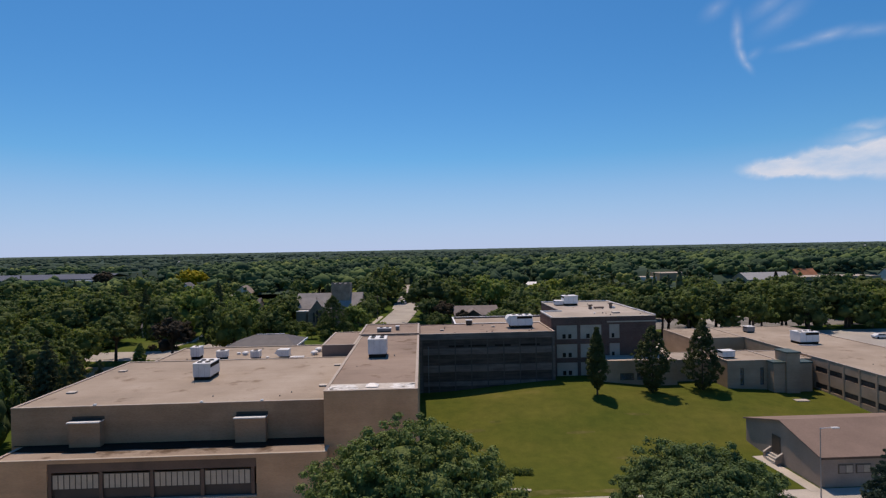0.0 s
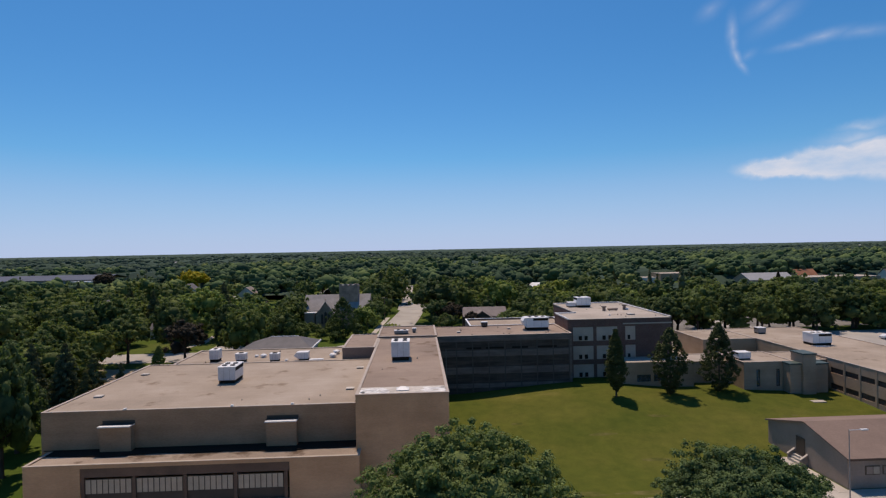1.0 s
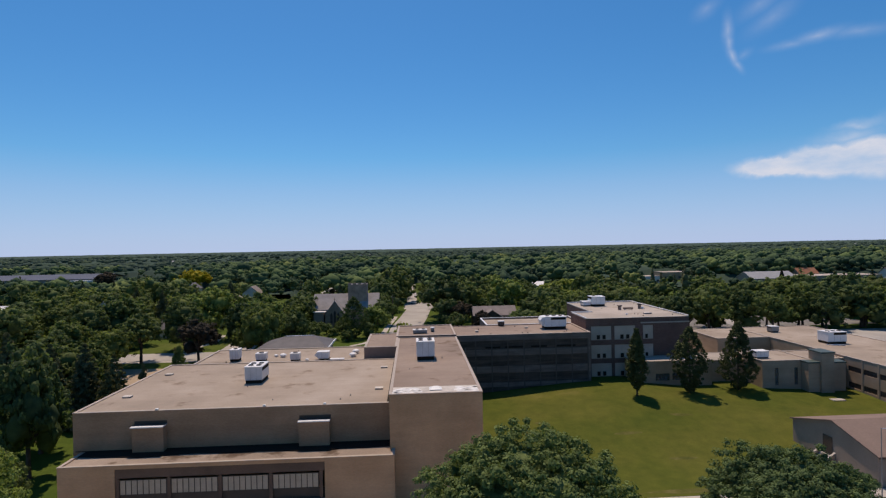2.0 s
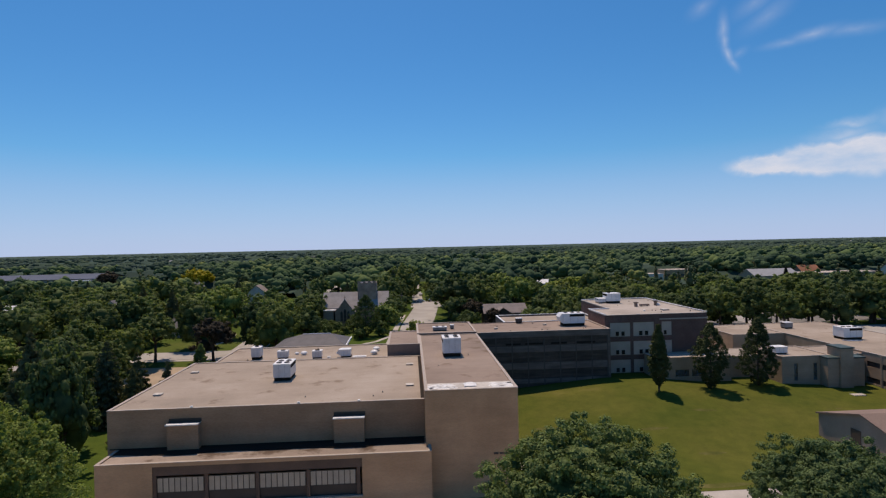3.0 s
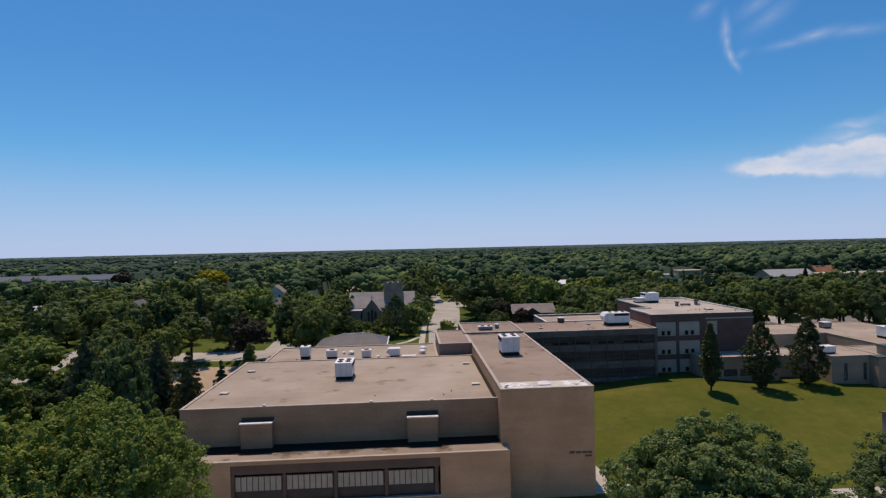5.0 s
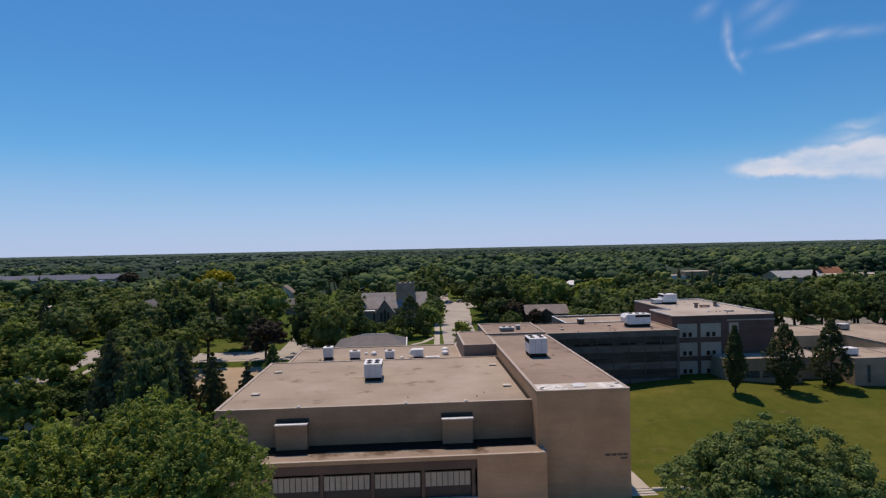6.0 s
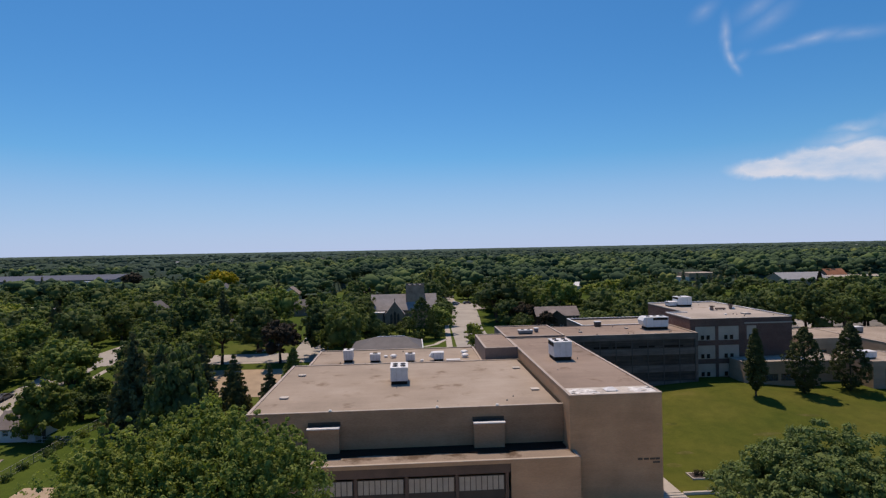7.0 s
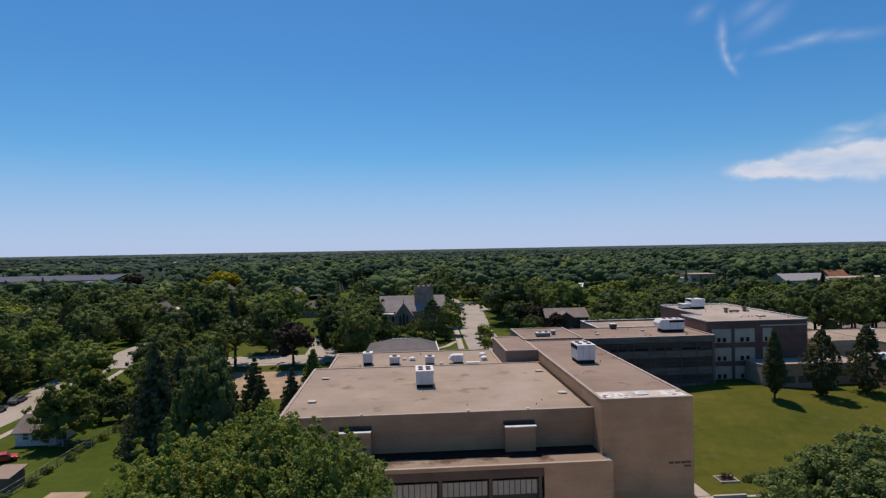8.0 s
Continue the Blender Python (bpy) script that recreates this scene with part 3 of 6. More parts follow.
slots = [(65.0, 65.8, -0.6, 3.0), (69.2, 70.0, -0.6, 3.0)]
block(link_b, 53.42, 62.3, 119.5, 128.0, -2.5, 3.6, M_TAN_PALE, M_ROOF_C, M_COPING)
block(link_b, 62.32, 72.95, 113.2, 124.0, -2.5, 4.5, M_TAN_PALE, M_ROOF, M_COPING, front=slots)
block(link_b, 72.97, 80.95, 114.5, 124.0, -2.5, 4.3, M_TAN_PALE, M_ROOF, M_COPING)
for a, b, z0, z1 in slots:
    pane_window(link_b, a, b, z0, z1, 113.32, M_BROWN, 1, 3, 0.07)
stair = thing("stair_tower", 76, 112, -1.5, "pale brick stair tower with dark green metal caps", "stair tower")
for x0, x1, y0, y1, z1 in ((70.6, 72.96, 110.9, 113.1, 4.25), (73.0, 75.7, 110.4, 114.2, 6.3), (75.74, 78.9, 111.4, 113.9, 4.05)):
    part("wall", boxes((x0, x1, y0, y1, -2.5, z1)), M_TAN_PALE, stair)
    part("metal_cap", boxes((x0 - 0.15, x1 + 0.15, y0 - 0.15, y1 + 0.1, z1, z1 + 0.28)), M_GREENCAP, stair, "dark green metal cap")

# ---- long east wing ----
north_stub = thing("east_stub", 74, 147, -1, "low pale brick end of the east wing", "school building")
block(north_stub, 67.2, 80.98, 139.2, 155.2, -2.5, 4.8, M_TAN_PALE, M_ROOF, M_COPING, front=[(70, 72.4, -0.5, 2.0), (74, 76.4, -0.5, 2.0)])
for a in (70, 74):
    pane_window(north_stub, a, a + 2.4, -0.5, 2.0, 139.32, M_BROWN, 2, 2, 0.07)
east = thing("east_wing", 92, 115, -1.5, "long low two-storey wing with a brown gravel roof", "school building")
sides = [(a, a + 3.4, z, z + 1.1) for z in (-1.35, 1.95) for a in np.arange(62.0, 112.0, 4.0)]
block(east, 81.0, 103.0, 58.0, 156.0, -4.2, 4.8, M_TAN_PALE, M_ROOF, M_COPING, left=sides)
for a, b, z0, z1 in sides:
    bm = boxes((81.12, 81.2, a, b, z0, z0 + 0.08), (81.12, 81.2, a, b, z1 - 0.08, z1), (81.12, 81.2, a, a + 0.08, z0 + 0.08, z1 - 0.08), (81.12, 81.2, b - 0.08, b, z0 + 0.08, z1 - 0.08), (81.12, 81.2, (a + b) / 2 - 0.04, (a + b) / 2 + 0.04, z0 + 0.08, z1 - 0.08))
    win = part("window", bm, M_BROWN, east, "dark window in the long wing")
    part("pane", boxes((81.15, 81.17, a + 0.02, b - 0.02, z0 + 0.02, z1 - 0.02)), M_SCREEN, win)
for a in np.arange(61.4, 113.0, 4.0):
    part("pilaster", boxes((80.94, 81.0, a + 0.1, a + 0.4, -4.2, 4.6)), M_TAN_PALE, east)

# ---- workshop hut on the lawn ----
hut = thing("workshop_hut", 62, 80, -3.6, "long grey-beige hut with a brown gabled roof beside the lawn", "hut")
bm = bmesh.new()
prism(bm, [(71.9, -4.2), (88.8, -4.2), (88.8, 0.45), (80.0, 2.7), (71.9, 0.5)], "x", 51.8, 52.1)
part("gable_wall", bm, M_STUCCO, hut)
part("wall", boxes((52.12, 84, 71.9, 72.2, -4.2, 0.45)), M_STUCCO, hut)
part("wall", boxes((52.12, 84, 88.5, 88.8, -4.2, 0.4)), M_STUCCO, hut)
bm = bmesh.new()
prism(bm, [(71.5, 0.42), (80.0, 2.75), (80.0, 2.95), (71.4, 0.6)], "x", 51.5, 84.3)
part("roof", bm, M_SHEDROOF, hut, "weathered brown roof slope")
bm = bmesh.new()
prism(bm, [(80.02, 2.75), (89.1, 0.38), (89.2, 0.56), (80.02, 2.95)], "x", 51.5, 84.3)
part("roof", bm, M_SHEDROOF, hut)
part("door", boxes((51.72, 51.8, 80.1, 82.0, -2.3, 0.3)), M_BROWN, hut, "dark brown entrance door")
for x0 in (54.2, 56.6):
    frame_ob = part("window", boxes((x0, x0 + 2.0, 71.8, 71.9, -1.75, -0.55)), M_WOOD, hut, "brown window frame with pale blinds")
    for k in (0, 1):
        part("pane", boxes((x0 + 0.12 + 0.92 * k, x0 + 0.96 + 0.92 * k, 71.76, 71.8, -1.62, -0.68)), M_BLIND if k else M_STUCCO, frame_ob)
part("fascia", boxes((51.6, 84.2, 71.38, 71.5, 0.3, 0.58)), M_FASCIA, hut)
for k in range(3):
    part("step", boxes((51.7 - 0.35 * (k + 1), 51.7 - 0.35 * k, 79.8, 82.3, -3.9, -2.5 - 0.3 * k)), M_CONC, hut)
for y in (79.5, 82.3):
    bm = bmesh.new()
    prism(bm, [(50.7, -3.9), (51.78, -3.9), (51.78, -1.9), (50.7, -2.6)], "y", y, y + 0.25)
    cheek = part("stair_wall", bm, M_STUCCO, hut)
    bm = bmesh.new()
    prism(bm, [(50.62, -2.64), (51.78, -1.9), (51.78, -1.78), (50.62, -2.52)], "y", y - 0.04, y + 0.29)
    part("coping", bm, M_CONC, cheek, "pale sloping coping")

# ---- trees ----
def leaf_arrays(rng, centres, radii, per, size, squash=0.85, droop=0.0, heart=None, jitter=0.4):
    """Rhomb leaf blades scattered over many small clumps; they face outwards from clump and crown."""
    n = len(centres) * per
    c = np.repeat(np.asarray(centres, float), per, axis=0)
    r = np.repeat(np.asarray(radii, float), per)
    d = rng.normal(size=(n, 3))
    d /= np.linalg.norm(d, axis=1)[:, None]
    pos = c + d * (r * rng.uniform(0.6, 1.05, n))[:, None] * np.array([1, 1, squash])
    nrm = d + rng.normal(size=(n, 3)) * jitter + np.array([0, 0, 0.3])
    if heart is not None:
        away = pos - np.asarray(heart)
        nrm += 0.3 * away / np.linalg.norm(away, axis=1)[:, None]
    nrm /= np.linalg.norm(nrm, axis=1)[:, None]
    u = np.cross(nrm, rng.normal(size=(n, 3)))
    u /= np.linalg.norm(u, axis=1)[:, None]
    v = np.cross(nrm, u)
    s = (size * rng.uniform(0.65, 1.35, n))[:, None]
    tip = np.array([0, 0, -droop]) * s
    quad = np.stack([pos - u * s * 0.62 + tip, pos - v * s * 0.42, pos + u * s * 0.62 + tip, pos + v * s * 0.42], axis=1)
    return quad.reshape(-1, 3)


def ball(level):
    bm = bmesh.new()
    bmesh.ops.create_icosphere(bm, subdivisions=level, radius=1.0)
    v = np.array([p.co[:] for p in bm.verts])
    f = np.array([[p.index for p in q.verts] for q in bm.faces])
    bm.free()
    return v, f


BALLS = {k: ball(k) for k in (1, 2)}


def cores(rng, centres, radii, level, squash=0.9, rough=0.22):
    """Lumpy bodies behind the leaves."""
    bv, bf = BALLS[level]
    c, r = np.asarray(centres, float), np.asarray(radii, float)
    n = len(c)
    v = bv[None] * (r[:, None, None] * (1 + rng.uniform(-rough, rough, (n, len(bv), 1)))) * np.array([1, 1, squash]) + c[:, None, :]
    f = bf[None] + (np.arange(n) * len(bv))[:, None, None]
    return v.reshape(-1, 3), f.reshape(-1, 3)


def joined(a, b):
    return np.concatenate([a[0], b[0]]), np.concatenate([a[1], b[1] + len(a[0])])


def quad_mesh(name, verts, material, extra=None):
    me = bpy.data.meshes.new(name)
    n = len(verts) // 4
    faces = np.arange(n * 4).reshape(n, 4).tolist()
    pts = verts.tolist()
    if extra is not None:
        pts += extra[0].tolist()
        faces += (extra[1] + n * 4).tolist()
    me.from_pydata(pts, [], faces)
    me.materials.append(material)
    if extra is not None:
        me.polygons.foreach_set("use_smooth", np.r_[np.zeros(n, bool), np.ones(len(extra[1]), bool)])
    me.update()
    return me


def crown_clumps(rng, n, rx, rz, z0, lobes=6, low=-0.7, high=0.3):
    """Clump centres over a lobed crown: a few large lobes, each covered with clumps."""
    lob = []
    for k in range(lobes):
        a = math.tau * (k + rng.uniform(-0.3, 0.3)) / lobes
        h = rng.uniform(low, high)
        rr = rx * rng.uniform(0.42, 0.6)
        lob.append((rx * 0.52 * math.cos(a), rx * 0.52 * math.sin(a), z0 + rz + h * rz, rr, rr * rz / rx * rng.uniform(0.8, 1.1)))
    for k in range(lobes // 2):
        a = math.tau * (k + rng.uniform(-0.3, 0.3)) / (lobes // 2)
        rr = rx * rng.uniform(0.34, 0.44)
        lob.append((rx * 0.36 * math.cos(a), rx * 0.36 * math.sin(a), z0 + rz * rng.uniform(1.2, 1.4), rr, rr * rz / rx))
    lob.append((rng.uniform(-0.1, 0.1) * rx, rng.uniform(-0.1, 0.1) * rx, z0 + rz * 1.35, rx * 0.58, rz * 0.6))
    pts, rad = [], []
    while len(pts) < n:
        x, y, z, a, b = lob[rng.integers(len(lob))]
        d = rng.normal(size=3)
        d /= np.linalg.norm(d)
        if d[2] < -0.55:
            continue
        q = rng.uniform(0.72, 1.08)
        pts.append((x + d[0] * a * q, y + d[1] * a * q, z + d[2] * b * q))
        rad.append(rng.uniform(0.6, 1.35))
    return np.array(pts), np.array(rad), lob


def trunk_mesh(rng, height, r, lobes, material=None):
    bm = bmesh.new()
    fork = Vector((rng.uniform(-0.2, 0.2), rng.uniform(-0.2, 0.2), height))
    tube(bm, (0, 0, -0.4), (0, 0, 0.25), r * 1.5, r * 1.05, 9)
    tube(bm, (0, 0, 0.25), fork, r * 1.05, r * 0.8, 9)
    for x, y, z, a, b in lobes:
        mid = fork.lerp(Vector((x, y, z)), 0.55) + Vector((0, 0, 0.08 * z))
        tube(bm, fork, mid, r * 0.45, r * 0.26, 6)
        tube(bm, mid, (x, y, z), r * 0.26, r * 0.08, 5)
    me = bpy.data.meshes.new("trunk")
    bm.to_mesh(me)
    bm.free()
    me.materials.append(M_BARK)
    return me


def broad_tree(seed, rx, rz, z0, clumps, per, leaf, material, name="tree", label="", clump_r=None, lobes=6, group="", core=True, low=-0.7, high=0.3, jitter=0.35, body=0.52, squash=0.85, shoots=0):
    rng = np.random.default_rng(seed)
    pts, rad, lob = crown_clumps(rng, clumps, rx, rz, z0, lobes, low, high)
    if shoots:   # loose twigs that stand up out of the crown
        base = pts[np.argsort(-pts[:, 2])[rng.integers(0, clumps * 2 // 3, shoots)]]
        lean = rng.normal(0, 0.22, (shoots, 2))
        rise = [base + np.c_[lean * k, np.full(shoots, 0.5 * k)] * rng.uniform(0.7, 1.3, (shoots, 1)) for k in (1, 2, 3)]
        pts, rad = np.concatenate([pts, *rise]), np.concatenate([rad, np.full(shoots, 0.62), np.full(shoots, 0.48), np.full(shoots, 0.34)])
    cr = (clump_r or rx * 0.2)
    verts = leaf_arrays(rng, pts, rad * cr, per, leaf, squash, heart=(0, 0, z0 + rz * 0.7), jitter=jitter)
    lb = np.array(lob)
    inner = None
    if core:
        inner = joined(cores(rng, lb[:, :3], lb[:, 3] * body, 2, rz / rx, 0.25), cores(rng, pts, rad * cr * (0.58 if clumps < 500 else 0.42), 1, squash, 0.3))
    t = tagged(new(name), label, "tree", group)
    a = new("trunk", trunk_mesh(rng, z0 + rz * 0.35, rx * 0.05 + 0.08, lob))
    b = new("crown", quad_mesh("crown", verts, material, inner))
    a.parent = b.parent = t
    return t


def spruce_tree(seed, height, radius, tiers, per, leaf, material, name="conifer", label="", bare=0.06, top=0.04):
    """A conifer: whorls of drooping boughs that shorten towards the tip."""
    rng = np.random.default_rng(seed)
    pts, rad = [], []
    for k in range(tiers):
        f = k / (tiers - 1)
        z = height * (bare + (0.98 - bare) * f)
        r = radius * ((1 - f) ** 0.8 * 0.96 + top) * rng.uniform(0.85, 1.1)
        n = max(3, int(3 + 9 * (1 - f)))
        for j in range(n):
            a = math.tau * (j + rng.uniform(-0.4, 0.4)) / n
            for q in (0.35, 0.65, 0.95):
                w = r * q * rng.uniform(0.85, 1.12)
                pts.append((w * math.cos(a), w * math.sin(a), z - 0.22 * w + rng.uniform(-0.15, 0.15)))
                rad.append(max(0.16, 0.26 * r * (1.15 - 0.4 * q)))
    verts = leaf_arrays(rng, pts, rad, per, leaf, 0.55, 0.3)
    t = tagged(new(name), label, "tree")
    bm = bmesh.new()
    tube(bm, (0, 0, -0.4), (0, 0, height * 0.97), 0.02 * height + 0.05, 0.02, 8)
    part("trunk", bm, M_BARK, t)
    b = new("crown", quad_mesh("crown", verts, material))
    b.parent = t
    return t


def put(proto, x, y, scale=1.0, spin=0.0, sink=0.0, stretch=1.0):
    t = copy_thing(proto, pose(x, y, gz(x, y) - sink, 0, 0, spin))
    t.scale = (scale, scale, scale * stretch)
    return t


def discard(proto):
    for o in (*proto.children_recursive, proto):
        bpy.data.objects.remove(o)


# great trees close to the drive
for seed, x, y, rx, rz, z0, mt, lab in ((3, -0.9, 43.0, 8.9, 6.6, 6.6, M_LEAF, "large full-crowned maple in front of the school"),
                                        (5, 25.6, 50.5, 7.9, 4.6, 4.9, M_LEAF, "broad maple beside the drive")):
    t = broad_tree(seed, rx, rz, z0, 1150, 76, 0.185, mt, "maple_tree", lab, 0.58, 10, "", True, -0.4, 0.1, 0.35, 0.4, 0.75)
    t.location = (x, y, gz(x, y))
for seed, x, y, rx, rz, z0 in ((11, -49.0, 44.8, 5.4, 5.8, 11.6), (12, -43.6, 42.4, 5.0, 5.4, 10.6), (13, -52.4, 39.6, 5.2, 5.5, 11.1), (14, -46.8, 36.4, 6.0, 5.2, 8.6)):
    t = broad_tree(seed, rx, rz, z0, 850, 44, 0.172, M_LEAF_Y, "ash_tree", "tall light-green tree with loose upright twigs", 0.5, 8, "", False, -0.7, 0.3, 0.45, shoots=110)
    t.location = (x, y, gz(x, y))
t = spruce_tree(21, 11.5, 4.2, 26, 60, 0.22, M_NEEDLE_BLUE, "blue_spruce", "blue-green spruce beside the hut")
t.location = (50.0, 58.0, gz(50.0, 58.0))

# three upright trees on the lawn
def upright_tree(seed, x, y, h, r, low, widest, label, foliage=None, group="trees on the lawn"):
    """A pyramidal broadleaf: widest at a given part of its height, ragged, on a short bare trunk."""
    g = np.random.default_rng(seed)
    pts, rad = [], []
    for k in range(560):
        f = g.random() ** 0.85
        w = (f / widest) ** 0.6 if f < widest else max(0.05, 1 - (f - widest) / (1 - widest)) ** 0.75
        a, q = g.uniform(0, math.tau), r * w * math.sqrt(g.uniform(0.25, 1.0)) * g.uniform(0.8, 1.15)
        pts.append((q * math.cos(a), q * math.sin(a), low + (h - low) * f))
        rad.append(g.uniform(0.3, 0.55) * (0.6 + 0.4 * w))
    t = thing("upright_tree", 0, 0, 0, label, "tree", group)
    bm = bmesh.new()
    tube(bm, (0, 0, -0.4), (0, 0, h * 0.9), 0.2, 0.03, 8)
    part("trunk", bm, M_BARK, t)
    ob = new("crown", quad_mesh("crown", leaf_arrays(g, pts, rad, 32, 0.24, 0.9, 0.1, (0, 0, h * 0.4)), foliage or M_UPRIGHT))
    ob.parent = t
    t.location = (x, y, gz(x, y))


upright_tree(31, 33.5, 107.6, 13.0, 2.1, 1.2, 0.3, "slim dark upright tree on the school lawn")
upright_tree(32, 45.6, 110.6, 13.3, 3.9, 0.2, 0.5, "rounded olive-green upright tree on the lawn")
upright_tree(33, 56.6, 112.3, 14.0, 4.3, 0.4, 0.24, "broad-based dark pyramidal tree on the lawn")

# prototypes for the town's trees
LAB = "leafy green broadleaf tree among houses"
near_kinds = [broad_tree(40 + k, 5.8, 5.6, 1.6, 230, 18, 0.39, mt, "broadleaf_tree", LAB, 0.82, 8, body=0.5, jitter=0.4) for k, mt in enumerate((M_LEAF_B, M_LEAF_D, M_LEAF_B, M_LEAF_Y))]
mid_kinds = [broad_tree(60 + k, 6.2, 5.4, 1.0, 130, 11, 0.56, mt, "broadleaf_tree", LAB, 1.0, 6, body=0.6, jitter=0.4) for k, mt in enumerate((M_LEAF_B, M_LEAF_D, M_LEAF_B, M_LEAF_D, M_LEAF_B, M_LEAF_Y))]
far_kinds = [broad_tree(70 + k, 6.2, 5.4, 1.0, 100, 9, 0.68, mt, "broadleaf_tree", LAB, 1.1, 5, body=0.65, jitter=0.4) for k, mt in enumerate((M_LEAF_B, M_LEAF_D, M_LEAF_B, M_LEAF_D, M_LEAF_Y, M_LEAF_B))]
firs = [spruce_tree(90 + k, 15, 4.5, 18, 19, 0.52, mt, "spruce", "dark narrow spruce among broadleaf trees") for k, mt in enumerate((M_NEEDLE, M_NEEDLE))]

# (x, y, kind, scale): trees that stand out
rng = random.Random(5)
KEY = [(-67, 86.5, 1, 0.95, 1.72), (-72, 97, 1, 0.9, 1.2), (-62, 72, 1, 0.75, 1.0), (-83, 123, 1, 1.1, 1.0),
       (-131, 106, 3, 1.0, 1.0),
       (-78.5, 173, 1, 1.15, 1.05), (-101, 181, 0, 1.35, 1.0), (-77.5, 191, 3, 1.4, 1.0), (-106, 172, 1, 1.2, 1.0), (-51, 154, 2, 1.12, 1.15), (-57, 163, 1, 1.2, 1.0), (-56, 178, 3, 1.2, 1.0), (-46, 172, 0, 0.9, 1.0), (-62, 196, 0, 1.3, 1.0)]
for x, y, k, s, q in KEY:
    put(near_kinds[k], x, y, s, rng.uniform(0, 360), 0, q)
for x, y, k, s in ((-90, 126, 0, 1.1), (-95, 136, 1, 1.15), (-87, 147, 2, 1.0), (-98, 149, 0, 1.15), (-84, 133, 1, 1.0), (-128, 118, 2, 1.1), (-137, 128, 3, 1.1), (-140, 112, 1, 1.0)):
    put(near_kinds[k], x, y, s, rng.uniform(0, 360))
row_kinds = [broad_tree(80 + k, 6.2, 5.2, 3.4, 150, 14, 0.5, mt, "broadleaf_tree", "large leafy tree on a bare trunk beside pale paving", 1.0, 7, "large trees along the paving", body=0.36, low=-0.35, jitter=0.4) for k, mt in enumerate((M_LEAF_D, M_LEAF_B))]
for k in range(13):
    x = 54 + 9.4 * k + rng.uniform(-2, 2)
    put(row_kinds[k % 2], x, (169 if x < 108 else 183) + rng.uniform(-3, 5), rng.uniform(0.94, 1.12), rng.uniform(0, 360))
put(row_kinds[0], -83.6, 156.4, 0.98, 30)
for p in row_kinds:
    discard(p)
put(near_kinds[0], -98.2, 105.8, 0.9, 40, 1.3, 1.12)
put(near_kinds[2], -60.5, 121, 0.55, 20, 0.6, 0.9)
street_tree = broad_tree(150, 5.6, 5.0, 2.0, 300, 22, 0.38, M_LEAF_Y, "broadleaf_tree", "light green street tree on a bare trunk", 0.85, 9, low=-0.6)
street_tree.location = (-112.6, 137.5, gz(-112.6, 137.5))
street_tree.scale = (1.2, 1.2, 1.1)
for x, y, s in ((-132, 133, 1.0), (-134.5, 146, 1.1), (-142, 148, 1.05), (-133, 158.0, 1.0), (-131, 120, 0.95), (-129, 138, 0.8)):
    put(near_kinds[rng.choice((0, 0, 3))], x, y, s, rng.uniform(0, 360), -0.8, 1.0)
for x, y, k, s in ((-107.5, 131, 3, 0.72), (-116, 142.5, 3, 0.7), (-104, 118, 0, 0.42), (-101, 119.5, 1, 0.4), (-98, 117.5, 0, 0.45), (-95, 118.5, 1, 0.42), (-107.5, 116, 3, 0.36), (-100, 126, 0, 0.6), (-126.8, 150, 0, 0.75), (-127.2, 128, 0, 0.6)):
    put(near_kinds[k], x, y, s, rng.uniform(0, 360), 0.4 * s)
plum = broad_tree(141, 4.6, 4.6, 1.4, 150, 18, 0.5, M_LEAF_RED, "plum_tree", "dark purple-leaved plum tree", 0.9)
for x, y, s in ((-68.2, 156, 1.15), (7.5, 203, 0.95), (14.5, 195, 0.7), (-60, 330, 1.3), (-232, 420, 1.6)):
    put(plum, x, y, s, rng.uniform(0, 360))
discard(plum)
for x, y, s, q in ((-81.3, 103, 1.28, 1.0), (-66, 109, 0.95, 1.0), (-63, 101, 0.85, 1.0), (-82, 116, 1.0, 1.0), (-73, 112, 1.05, 1.0), (-58.2, 103.5, 0.8, 1.12)):
    put(firs[0], x, y, s, rng.uniform(0, 360), 0, q)
upright_tree(36, 193.0, 300.0, 12.5, 2.4, 0.5, 0.25, "dark maroon conical tree among green ones", M_LEAF_RED, "")
upright_tree(37, -29.4, 186.0, 13.6, 5.4, 0.2, 0.5, "dense dark oval tree beside the church", M_LEAF_D, "")
upright_tree(34, -56.0, 113.5, 14.6, 2.6, 0.5, 0.5, "dark rounded tree beside the back range", M_LEAF_B, "")
# beside the church, and along the street
for x, y, k, s in ((-23.0, 196, 5, 0.85), (-21.5, 262, 1, 1.1), (-25, 284, 2, 1.4), (-18.2, 298, 0, 1.75), (-1.5, 305, 1, 0.8), (5, 300, 2, 0.85), (-3, 320, 4, 0.8), (-19, 322, 3, 1.3), (8, 284, 4, 0.8), (0.8, 221, 1, 1.58), (2.6, 206, 3, 0.95), (4.8, 191, 1, 0.6), (9.5, 227, 2, 1.45), (3, 240, 2, 1.3), (-24, 240, 0, 0.9), (6, 268, 1, 0.85), (33, 196, 3, 1.0), (40, 205, 0, 1.1), (-52, 205, 0, 0.9), (-51, 214, 1, 1.0), (-43, 204, 2, 0.32), (-36.5, 203.5, 0, 0.32), (-33.5, 200, 1, 0.5), (-21.5, 215, 2, 0.9), (-25, 186, 4, 0.5), (-14.5, 163, 5, 0.4), (-13, 180, 5, 0.5), (-45, 198, 0, 0.4), (-40, 196.5, 2, 0.35), (-34.5, 196, 1, 0.38), (-25.5, 197, 4, 0.42), (-42, 186, 0, 0.4), (-36, 184, 2, 0.36), (-31, 180, 4, 0.34), (-47, 178, 1, 0.5)):
    put(mid_kinds[k], x, y, s, rng.uniform(0, 360))


